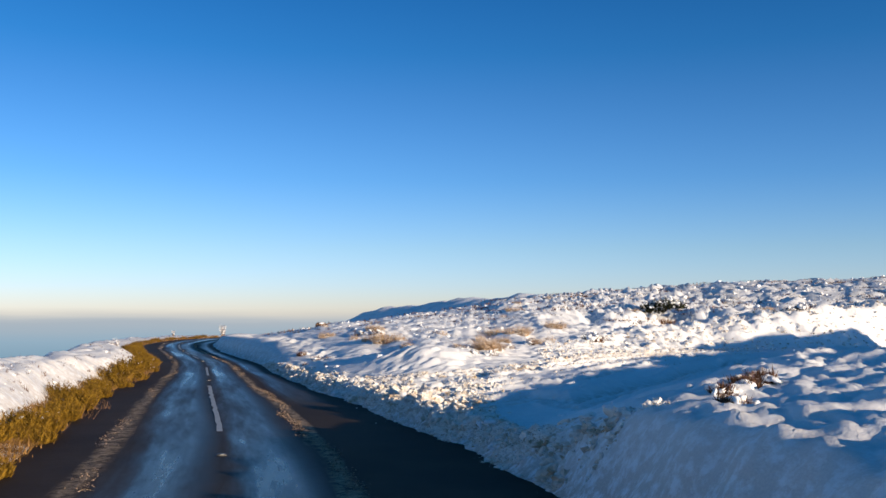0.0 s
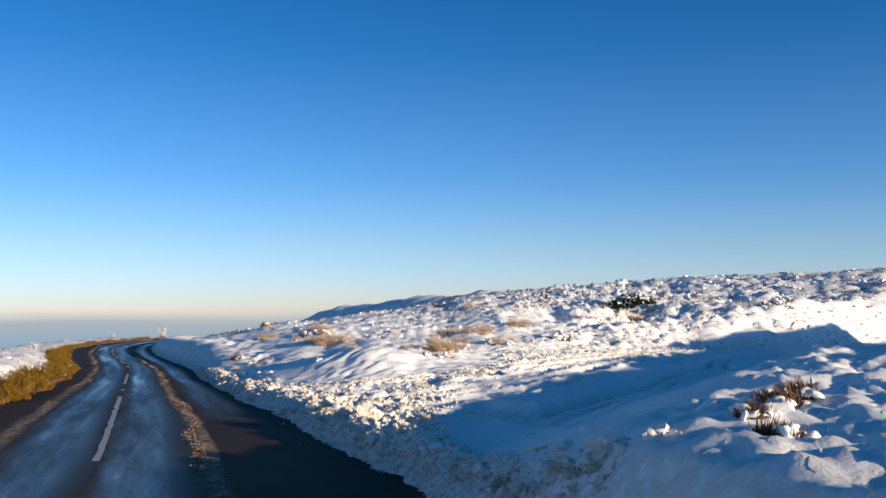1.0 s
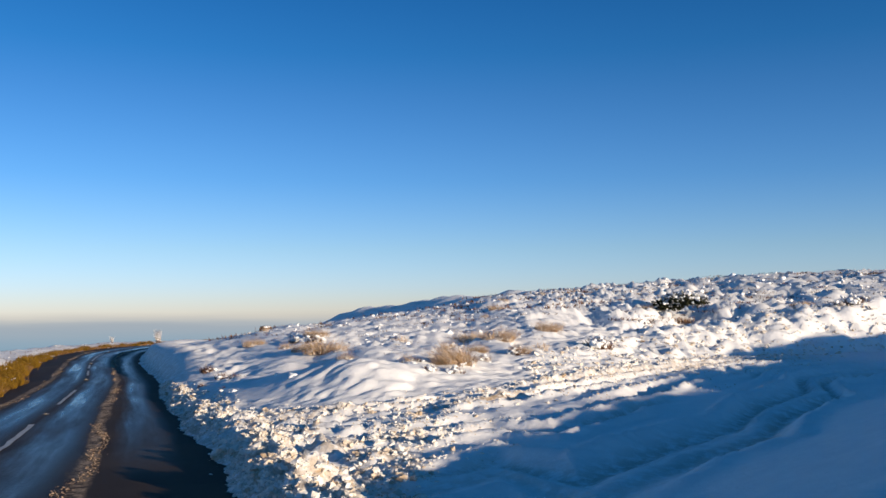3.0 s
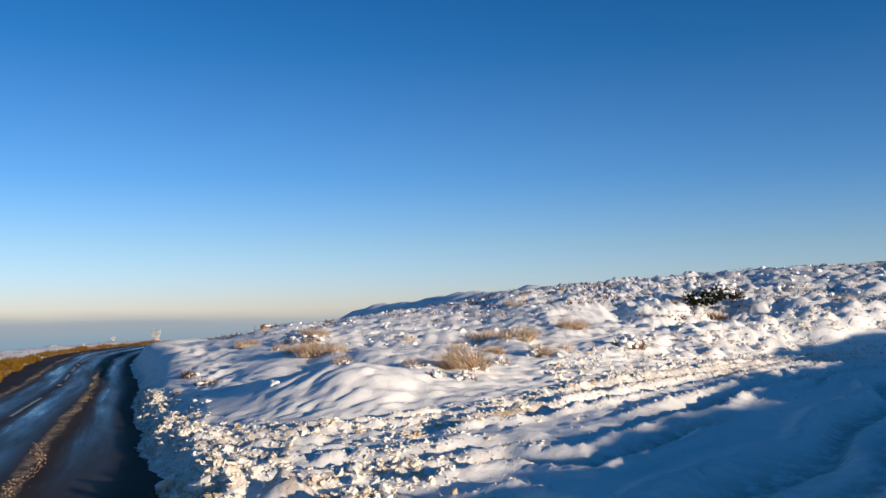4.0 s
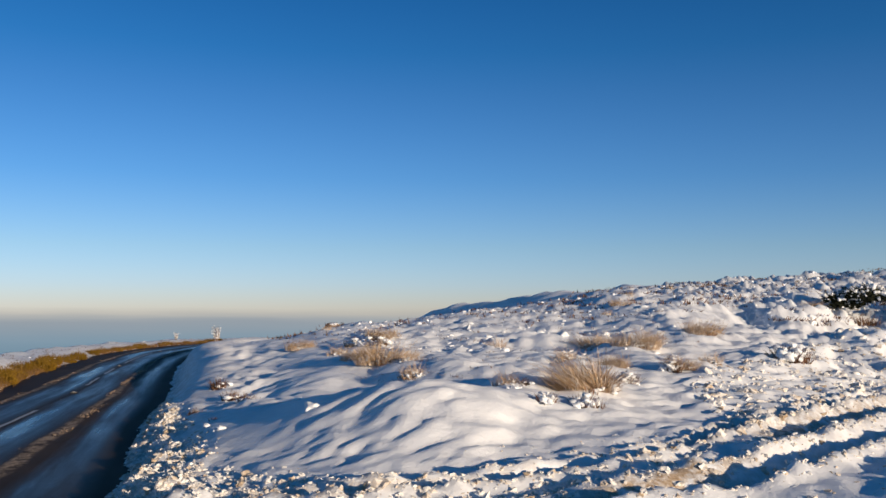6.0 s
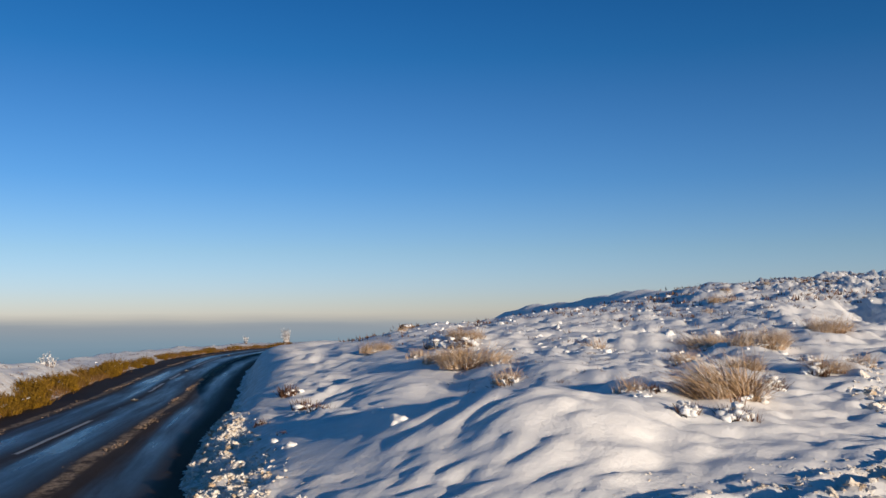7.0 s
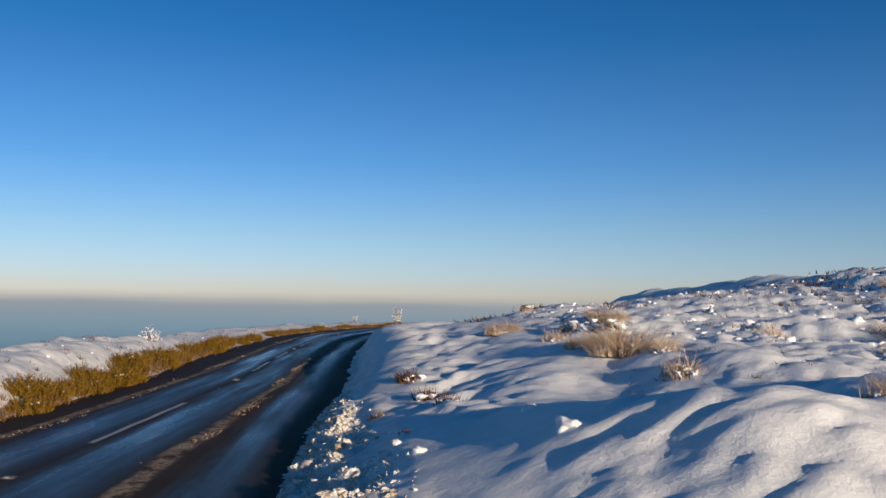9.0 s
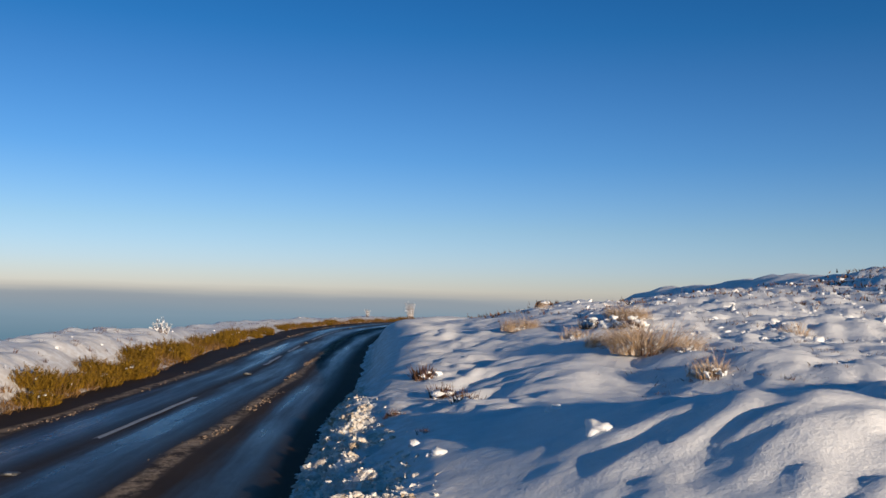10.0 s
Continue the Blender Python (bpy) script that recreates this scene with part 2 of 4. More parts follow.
def ground_parts(x, y):
    """Height of the snow, and how dirty it is."""
    x, y = np.asarray(x, float), np.asarray(y, float)
    s = across(x, y)
    rz = road_z(y)
    right = s - half_right(y)                                     # metres right of the road
    right = right + (0.10 * value_noise(x, y, 0.9) + 0.07 * value_noise(x, y, 2.7)) * np.interp(y, [17.5, 19], [1.0, 0.45])
    left = -s - half_left(y) + 0.10 * value_noise(x, y, 1.1)
    # lay-by floor
    d = np.maximum(right, 0)
    floor = 0.04 + 0.62 * (1 - np.exp(-d / 4.0)) - 0.02 * np.clip(y - 18, 0, 20) * smooth(0, 4, d)
    churn = smooth(-4.5, -0.5, y - np.interp(x, TX, TY))
    bend = (np.interp(x + 0.3, RUT_X, RUT_Y) - np.interp(x - 0.3, RUT_X, RUT_Y)) / 0.6
    cu, cv = x * np.sqrt(1 + bend ** 2), (y - np.interp(x, RUT_X, RUT_Y)) / np.sqrt(1 + bend ** 2)
    crumble = np.clip(billow(cu * 0.45, cv, 5.0, 3) - 0.40, 0, 1) * 0.075 + np.clip(billow(x + 3, y, 4.2, 3) - 0.5, 0, 1) * 0.08
    spit = smooth(9.0, 13.5, y) * smooth(18.6, 17.4, y) * smooth(np.interp(y, [9, 12, 15, 17], [0.55, 1.1, 2.4, 3.4]), 0.4, d)     # the crumbled corner between road and lay-by
    grain = np.clip(billow(x + 5, y - 2, 5.6, 3) - 0.40, 0, 1)
    heap = np.clip(billow(x + 1, y - 4, 2.3, 2) - 0.36, 0, 0.5) * spit * smooth(-0.05, 0.2, d) * np.interp(y, [14.0, 16.5], [1.0, 0.25])
    rough = (billow(x, y, 1.1, 4) * 0.028 + (billow(x, y, 4.1, 3) * 0.02 + 0.55 * crumble) * churn + (0.07 + 0.35 * heap) * grain * spit + 0.20 * heap) * smooth(0.02, 0.4, d)
    # beside the lay-by the snow climbs to a bumpy shelf
    knobs = 0.065 * value_noise(x * 0.7 + y * 0.4, y * 1.1, 2.4) + 0.035 * value_noise(x * 0.8, y + 3, 5.0) + 0.06 * np.clip(billow(x, y, 5.5, 3) - 0.42, 0, 1)
    brink = np.minimum((x - 1.85) * 0.859 - (y - 9) * 0.512, (x - 1.85) * 0.98 - (y - 9) * 0.2)
    shelf = 0.82 + 0.06 * np.clip(x - 1.85, 0, 3) + 0.03 * np.clip(x - 4.85, 0, 12) + knobs * smooth(-0.5, 0.25, brink)
    shelf_w = smooth(-2.1, 0.6, brink + 0.10 * value_noise(x, y, 1.2)) * smooth(17.5, 13.0, y)
    berm = np.exp(-((right - 0.16) / 0.30) ** 2) * (0.01 + 0.05 * billow(x, y, 2.0, 3) + 0.5 * crumble) * np.interp(y, [10, 13.5], [0.6, 1.0]) + (0.09 * (0.7 + 0.45 * value_noise(x, y, 1.3)) + 0.10 * np.clip(billow(x, y, 5.0, 3) - 0.4, 0, 1)) * np.exp(-((right - 0.35) / 0.34) ** 2) * smooth(15.5, 12.5, y) * smooth(-0.5, 0.0, value_noise(x, y, 0.8))
    rut, rim, mud = ruts(x, y)
    relief = (rough + (0.05 + 0.02 * value_noise(cu * 0.5, cv, 2.2) + 0.05 * np.clip(billow(x, y, 7.0, 2) - 0.35, 0, 1)) * rim) * (1 - 0.8 * rut) - 0.06 * rut + berm
    lay = floor + relief
    lay = lay + (shelf - lay) * shelf_w
    # moor above the bank
    b = bank_depth(x, y)
    base = np.interp(x, [-9, -6, -3, -1, 1, 3], [0.66, 0.78, 0.76, 0.70, 0.60, 0.68]) - 0.05 * smooth(26, 31, y) * smooth(-2, 0, x)
    low = base + 0.062 * np.clip(x, 0, 30)
    start, crest_y = np.interp(x, [2, 6, 10], [25, 31, 34]), np.interp(x, [2, 6, 10], [40, 46, 52])
    crest = np.interp(x, [-30, -11, -8, -6, -4, -1.7, 0.5, 2.4, 6, 10, 15, 30, 70], [0.0, 0.45, 0.6, 0.8, 1.1, 1.5, 1.8, 2.0, 2.45, 2.8, 3.05, 3.7, 4.6])
    climb = np.clip((y - start) / (crest_y - start), 0, 1)
    hill = low + (crest - low) * climb * (1.2 - 0.2 * climb) - 0.05 * np.clip(y - crest_y - 4, 0, None)
    far = smooth(30, 90, np.hypot(x, y))
    tussock = billow(x, y, 0.45, 5) * (0.15 + 0.2 * far) + 0.04 + 0.07 * billow(x, y, 2.3, 3) + 0.10 * value_noise(x, y, 0.12)
    calm = 0.94 * (1 - smooth(1.2, 4.2, b))
    trough = np.exp(-((b - 3.8) / 1.25) ** 4) * smooth(1.9, 2.8, x) * smooth(8.4, 7.0, x)     # smooth hollow behind the bank
    calm = np.maximum(calm, 0.92 * trough)
    hill = hill + (tussock * (1 - calm) + 0.16 * calm) * smooth(0.9, 3.4, b) - 0.06
    front, side = bank_sides(x, y)
    wave = 0.25 * value_noise(x, y, 0.7) * np.interp(x, [-1.0, 2.0], [0.35, 1.0])
    steep = 1 - np.exp(-np.maximum(side + 0.5 * wave, 0) / np.interp(y, [22, 26, 32], [1.1, 0.6, 0.2]))
    flank = steep + (smooth(-0.3, 3.4, side + 0.5 * wave) - steep) * np.interp(y, [18.5, 20.5, 22, 25.5], [0.5, 0.6, 0.9, 0.0])
    fu = np.clip((front + 0.6 * wave) / np.interp(x, [-3, -2, -1, 0, 1, 2.5, 4], [0.95, 1.25, 1.65, 2.6, 2.2, 1.7, 2.3]), 0, 1)
    up = (0.45 * fu * fu * (3 - 2 * fu) + 0.55 * (1 - (1 - fu) ** 1.8)) * flank
    ridge = (0.12 + 0.14 * billow(x, y, 0.8, 4) + 0.22 * smooth(7, 12, x)) * np.exp(-((b - 1.6) / 0.9) ** 2) * smooth(2, 5.5, x)
    face = (0.05 * billow(x * 0.8 + y * 0.6, y * 0.8 - x * 0.6, 1.5, 4) * smooth(0.0, 1.5, x) + (0.12 + 0.12 * smooth(5, 9, x)) * (billow(x, y, 2.3, 4) - 0.4) * smooth(1.5, 4.5, x)) * smooth(0.0, 0.5, b)
    near = smooth(-3.0, -2.2, x) * smooth(-0.2, -1.0, x) * smooth(0.3, 1.2, side)
    lip = (0.09 * np.exp(-((front - 1.8) / 0.6) ** 2) - 0.22 * np.exp(-((front - 3.5) / 1.0) ** 2)) * near
    lip = lip + 0.16 * np.exp(-((x + 0.95) / np.where(x < -0.95, 1.15, 0.75)) ** 2 - ((y - 19.6) / 0.8) ** 2)
    dents = (np.clip(value_noise((x * 0.8 + y * 0.6) * 0.5, y * 0.8 - x * 0.6, 6.0) - 0.05, 0, 1) * 0.032 + 0.023 * value_noise((x * 0.8 + y * 0.6) * 0.6, y * 0.8 - x * 0.6, 11.0)) * smooth(0.15, 0.5, b) * smooth(2.8, 1.8, front) * smooth(-2.5, -1.7, x)
    lip = lip + 0.14 * np.exp(-((x - 1.75) / 0.55) ** 2 - ((y - 23.3) / 0.8) ** 2)
    du, dv = x * 0.94 + y * 0.35, y * 0.94 - x * 0.35
    drift = (0.055 * value_noise(du * 0.9, dv, 1.7) + 0.052 * value_noise(du + 9, dv, 3.8) + 0.045 * np.clip(value_noise(du, dv + 5, 7.0), 0, 1)) * smooth(0.35, 1.1, side) * smooth(0.3, 1.2, front) * smooth(5.5, 3.0, b) * (0.3 + 0.7 * smooth(-1.6, -3.0, x + 0.35 * (y - 20))) * (0.12 + 0.88 * smooth(20.2, 22.0, y))
    hollow = 0.58 * np.exp(-((b - np.interp(x, [4, 7], [3.7, 4.3])) / np.interp(x, [4, 7], [1.0, 1.5])) ** 2) * smooth(2.2, 5.6, x) * smooth(9.8, 7.8, x)
    base_z = lay - relief * (1 - (1 - smooth(0.0, 0.45, up)) ** 1.5)
    land = base_z + lip + drift - dents - hollow + (np.maximum(hill, floor + 0.08) - base_z) * up + ridge + face
    edge = smooth(-0.12, np.interp(y, [18, 20, 26], [0.6, 0.8, 0.4]), right)
    windrow = (0.035 + 0.13 * np.clip(billow(x + 2, y + 7, 6.5, 3) - 0.3, 0, 1)) * np.exp(-((right - 0.16) / np.interp(y, [18, 21, 24], [0.26, 0.24, 0.1])) ** 2) * smooth(16.8, 18, y) * smooth(25, 22, y)
    right_z = rz * (1 - smooth(0.3, 1.6, right)) + land * edge + windrow - 0.06 * (1 - edge)
    # verge on the seaward side, then the fall to the shore
    lump = 0.10 * billow(x, y, 0.8, 4)
    lump = lump + 0.08 * (billow(x, y, 1.5, 3) - 0.3) * smooth(0.3, 0.8, left)
    verge = (np.interp(y, [8, 15, 20, 24, 29, 34, 45], [0.64, 0.60, 0.44, 0.33, 0.16, 0.05, 0.0]) + lump + 0.1 * value_noise(x, y, 0.3)) * (0.15 * smooth(-0.05, 0.5, left) + 0.70 * smooth(0.15, 0.95, left) + 0.15 * np.clip((left - 0.6) / 1.6, 0, 1)) - 0.06 * (1 - smooth(-0.1, 0.08, left))
    fall = 0.35 * np.clip(left - 1.9, 0, 3000) + 0.5 * smooth(1.5, 3.6, left)
    left_z = rz + verge - fall
    z = np.where(s > 0, right_z, left_z)
    z = np.where((s > 0.1 - half_left(y)) & (right < -0.12), rz - 0.06, z)
    dirt = np.exp(-np.clip(right, 0, None) / 0.5) * (right > -0.3) * 0.8
    dirt = np.maximum(dirt, np.exp(-np.clip(left, 0, None) / 0.6) * (left > -0.3))
    dirt = np.maximum(dirt, np.maximum(0.6 * rut, mud) * (b < 0.3) * (right > 0))
    dirt = np.maximum(dirt, 0.75 * smooth(0.03, 0.16, heap) * (b < 0.3))
    return z, dirt


# ---- mesh helpers ----
def link_mesh(name, verts, faces, material, parent=None, shade=True):
    me = bpy.data.meshes.new(name)
    me.from_pydata([tuple(v) for v in verts] if not isinstance(verts, np.ndarray) else verts.tolist(), [], faces if isinstance(faces, list) else faces.tolist())
    me.materials.append(material)
    if shade:
        me.polygons.foreach_set("use_smooth", [True] * len(me.polygons))
    me.update()
    ob = new(name, me)
    ob.parent = parent
    return ob


def add_float(ob, name, values):
    at = ob.data.attributes.new(name, "FLOAT", "POINT")
    at.data.foreach_set("value", np.asarray(values, np.float32))


def grid_faces(nx, ny):
    i = np.arange(nx - 1)[None, :] + nx * np.arange(ny - 1)[:, None]
    i = i.ravel()
    return np.stack([i, i + 1, i + 1 + nx, i + nx], 1)


def graded(lo, hi, step, reach_lo, reach_hi, grow_lo, grow_hi):
    """Coordinates even between lo and hi, then in ever longer steps."""
    out, v, d = [], hi, step
    while v < reach_hi:
        out.append(v)
        d *= grow_hi if v < 110 else 1.15
        v += d
    pre, v, d = [], lo, step
    while v > reach_lo:
        d *= grow_lo if v > -60 else 1.15
        v -= d
        pre.append(max(v, reach_lo))
    return np.array(pre[::-1] + list(np.arange(lo, hi, step)) + out + [reach_hi])


# ---- ground ----
def build_ground():
    gx = graded(-4.6, 4.6, 0.048, -4500, 4500, 1.013, 1.02)
    gy = graded(13.5, 24.0, 0.048, -4500, 4500, 1.006, 1.013)
    X, Y = np.meshgrid(gx, gy)
    z, dirt = ground_parts(X.ravel(), Y.ravel())
    r = np.hypot(X.ravel(), Y.ravel())
    cap = smooth(140, 420, r)                           # the hill's back falls away behind its crest
    z = np.where(z > -3, z - cap * 0.09 * np.clip(r - 140, 0, None), z)
    z = np.maximum(z, -460.0)
    ob = link_mesh("ground", np.stack([X.ravel(), Y.ravel(), z], 1), grid_faces(len(gx), len(gy)), SNOW)
    add_float(ob, "dirt", dirt)
    return tagged(ob, "snow-covered moorland with ruts, banks and tussocks", "snow ground", kind="structure")


build_ground()


def build_road():
    ys = np.concatenate([np.arange(-60, 4, 1.0), np.arange(4, 40, 0.2), np.arange(40, 160, 1.0)])
    offs = np.linspace(-2.75, 2.95, 49)
    cx = centre_x(ys)
    slope = centre_x(ys + 0.5) - centre_x(ys - 0.5)
    nx, ny = 1 / np.sqrt(1 + slope ** 2), -slope / np.sqrt(1 + slope ** 2)
    X = cx[:, None] + (nx * narrow(ys))[:, None] * offs
    Y = ys[:, None] + (ny * narrow(ys))[:, None] * offs
    camber = -0.03 * (offs / HALF) ** 2 - 0.012 * (np.exp(-((np.abs(offs) - 0.6) / 0.35) ** 2))
    Z = road_z(ys)[:, None] + camber + 0.012 * value_noise(X, Y, 0.6) + 0.02
    ob = link_mesh("road", np.stack([X.ravel(), Y.ravel(), Z.ravel()], 1), grid_faces(len(offs), len(ys)), ROAD)
    add_float(ob, "across", np.broadcast_to(offs, X.shape).ravel())
    add_float(ob, "along", np.broadcast_to(ys[:, None], X.shape).ravel())
    return tagged(ob, "dark wet asphalt moor road with icy wheel tracks and grit", "road", kind="structure")


road = build_road()


# ---- sea and the hazy distance ----
def build_sea():
    m = Nodes("hazy_sea")
    f = m.noise(0.004, 3)
    mat = m.set(Base_Color=m.mix(f, (0.10, 0.17, 0.23), (0.16, 0.25, 0.32)), Roughness=0.35, Specular_IOR_Level=0.4)
    n, rings, verts, faces = 96, (60.0, 600.0, 1800.0, 4880.0), [], []
    for r in rings:
        verts += [(r * math.cos(2 * math.pi * k / n), r * math.sin(2 * math.pi * k / n), -455.0) for k in range(n)]
    for i in range(len(rings) - 1):
        for k in range(n):
            faces.append((i * n + k, i * n + (k + 1) % n, (i + 1) * n + (k + 1) % n, (i + 1) * n + k))
    tagged(link_mesh("water", verts, faces, mat), "pale blue sea under a bank of haze", "sea", kind="structure")


build_sea()


def build_haze():
    """The far sea and its haze, painted as a plain glowing ring of graded colour round the whole horizon."""
    m = Nodes("glowing_haze")
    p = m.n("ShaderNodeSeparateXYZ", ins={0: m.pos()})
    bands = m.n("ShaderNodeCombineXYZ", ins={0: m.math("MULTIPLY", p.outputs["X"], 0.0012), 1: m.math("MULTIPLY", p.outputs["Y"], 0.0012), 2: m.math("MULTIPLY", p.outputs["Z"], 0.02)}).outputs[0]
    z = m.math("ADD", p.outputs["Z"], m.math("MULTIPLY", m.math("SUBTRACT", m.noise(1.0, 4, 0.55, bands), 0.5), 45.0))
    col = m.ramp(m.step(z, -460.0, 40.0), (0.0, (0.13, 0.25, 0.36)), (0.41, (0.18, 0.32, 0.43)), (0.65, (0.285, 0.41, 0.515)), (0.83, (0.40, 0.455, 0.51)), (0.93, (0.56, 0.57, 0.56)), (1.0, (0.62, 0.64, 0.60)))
    em = m.n("ShaderNodeEmission", ins={"Color": col, "Strength": HAZE_GLOW})
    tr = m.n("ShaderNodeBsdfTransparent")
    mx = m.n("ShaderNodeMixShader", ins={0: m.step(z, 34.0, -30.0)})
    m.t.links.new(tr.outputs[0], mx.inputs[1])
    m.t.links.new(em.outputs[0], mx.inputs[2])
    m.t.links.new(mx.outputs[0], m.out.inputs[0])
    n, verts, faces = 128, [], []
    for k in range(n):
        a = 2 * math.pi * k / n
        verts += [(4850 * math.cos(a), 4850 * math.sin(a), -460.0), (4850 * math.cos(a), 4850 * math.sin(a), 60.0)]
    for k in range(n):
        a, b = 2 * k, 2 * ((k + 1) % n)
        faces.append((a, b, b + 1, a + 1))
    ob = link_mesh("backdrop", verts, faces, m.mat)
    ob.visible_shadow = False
    tagged(ob, "glowing backdrop painted as pale distant sea fading into grey haze", "haze", kind="structure")


build_haze()


def moor_ridge():
    """A spur of the moor just beyond the crest, its flank turned from the sun."""
    n, V = 120, []
    u = np.linspace(0, 1, n)
    cx, cy = -9.5 + 14.5 * u, 72.0 - 23.0 * u
    dx, dy = cx - 0.6, cy - 10.1
    el = np.interp(np.degrees(np.arctan2(dx, dy)), [-12.1, -9.0, -4.4, -0.1, 3.4, 10.3], [-0.48, 0.26, 1.02, 1.52, 1.79, 2.1])
    top = 1.4 + np.hypot(dx, dy) * np.tan(np.radians(el)) - 1.3 * smooth(0.10, 0.0, u) - 0.8 * smooth(0.93, 1.0, u)
    nx, ny = -0.846, -0.533
    out = [(9.0, 4.6), (5.0, 2.2), (2.6, 1.0), (1.2, 0.36), (0.5, 0.08), (0.0, 0.0), (-1.5, 0.12), (-6.0, 1.0), (-30.0, 9.0)]
    for k in range(n):
        for w, drop in out:
            x, y = cx[k] + nx * w, cy[k] + ny * w
            bump = 0.22 * float(billow(np.array([x]), np.array([y]), 0.5, 4)[0]) + 0.06 * float(value_noise(x, y, 0.35))
            V.append((x, y, top[k] - drop + bump - 0.2))
    tagged(link_mesh("moor_ridge", np.array(V), grid_faces(len(out), n), SNOW), "snowy moor ridge in blue shade beyond the crest", "hill", kind="structure")


moor_ridge()

# ---- road paint and studs ----
def strip_on_road(y0, y1, off, half, lift):
    ys = np.linspace(y0, y1, max(3, int((y1 - y0) * 3)))
    verts = []
    for k, y in enumerate(ys):
        sl = float(centre_x(y + 0.5) - centre_x(y - 0.5))
        nx, ny = 1 / math.sqrt(1 + sl * sl), -sl / math.sqrt(1 + sl * sl)
        wob = 0.012 * math.sin(9 * y) + 0.008 * math.sin(23 * y)
        for o in (off * float(narrow(y)) - half - wob, off * float(narrow(y)) + half - wob * 0.5):
            verts.append((float(centre_x(y)) + nx * o, y + ny * o, float(road_z(y)) + lift))
    return verts, [(2 * k, 2 * k + 1, 2 * k + 3, 2 * k + 2) for k in range(len(ys) - 1)]


MARKS = [(-24.5, -18), (-15, -8.5), (-6.5, -1.5), (0.5, 7.0), (11.5, 18.4), (20.5, 24.3), (26.6, 31.0), (33.0, 38.0), (40.5, 45.0)]
for y0, y1 in MARKS:
    v, f = strip_on_road(y0, y1, 0.0, 0.042 * float(narrow(y1)), 0.026)
    link_mesh("line_marking", v, f, PAINT, road)

STUD_BODY = plain_material("road_stud_casting", (0.05, 0.05, 0.05), (0.14, 0.14, 0.14), 40, 0.5, 0.004)
STUD_LENS = plain_material("road_stud_lens", (0.12, 0.12, 0.12), (0.3, 0.3, 0.29), 40, 0.2, 0.002)


def box_mesh(sx, sy, sz, bevel, taper=1.0):
    bm = bmesh.new()
    bmesh.ops.create_cube(bm, size=1.0)
    for v in bm.verts:
        k = taper if v.co.z > 0 else 1.0
        v.co = Vector((v.co.x * sx * k, v.co.y * sy * k, (v.co.z + 0.5) * sz))
    bmesh.ops.bevel(bm, geom=list(bm.edges), offset=bevel, segments=2, affect="EDGES")
    return bm


def part(name, bm, material, parent, label=""):
    me = bpy.data.meshes.new(name)
    bm.to_mesh(me)
    bm.free()
    me.materials.append(material)
    me.polygons.foreach_set("use_smooth", [True] * len(me.polygons))
    ob = new(name, me)
    ob.parent = parent
    return tagged(ob, label)


def build_stud():
    root = new("road_stud")
    part("casting", box_mesh(0.11, 0.10, 0.018, 0.004, 0.8), STUD_BODY, root)
    lens = box_mesh(0.05, 0.02, 0.010, 0.002, 0.9)
    for v in lens.verts:
        v.co += Vector((0, -0.035, 0.012))
    part("reflector", lens, STUD_LENS, root, "pale glass reflector")
    return tagged(root, "small road stud set in the wet centre line", "road stud", "studs along the centre line")


stud = build_stud()
for k, y in enumerate((9.6, 19.5, 25.3, 32.0, 39.2)):
    m = pose(float(centre_x(y)), y, float(road_z(y)) + 0.016, 0, 0, 20)
    if k == 0:
        stud.matrix_basis = m
    else:
        copy_thing(stud, m)


# ---- lumps of snow ----
def ico(level):
    bm = bmesh.new()
    bmesh.ops.create_icosphere(bm, subdivisions=level, radius=1.0)
    v = np.array([x.co[:] for x in bm.verts])
    f = np.array([[x.index for x in p.verts] for p in bm.faces])
    bm.free()
    return v, f


ICO1, ICO2, ICO3 = ico(1), ico(2), ico(3)


def lumps(rng, places, sizes, base=None, flat=0.75, rough=0.3):
    """Many crumbled lumps in one mesh; without a base, larger ones get finer meshes."""
    V, F, n = [], [], 0
    for (x, y, z), s in zip(places, sizes):
        bv, bf = base or (ICO1 if s < 0.02 else ICO2 if s < 0.075 else ICO3)
        q = Matrix.Rotation(rng.random() * 6.28, 3, "Z") @ Matrix.Rotation(rng.normal() * 0.5, 3, "X")
        a = np.array(q)
        off = rng.random(3) * 40
        nz = value_noise(bv[:, 0] * 1.3 + off[0] + bv[:, 2], bv[:, 1] * 1.3 + off[1] - bv[:, 2], 1.0)
        nz2 = value_noise(bv[:, 0] * 3 + off[1], bv[:, 1] * 3 + off[2] + 2 * bv[:, 2], 1.0)
        nz3 = value_noise(bv[:, 0] * 7 + off[2], bv[:, 1] * 7 + off[0] + 6 * bv[:, 2], 1.0)
        r = 1 + rough * nz + 0.5 * rough * nz2 + 0.3 * rough * nz3
        w = (bv * r[:, None] * np.array([1.0, 0.8 + 0.4 * rng.random(), flat])) @ a.T * s
        V.append(w + np.array([x, y, z]))
        F.append(bf + n)
        n += len(bv)
    return np.concatenate(V), np.concatenate(F)


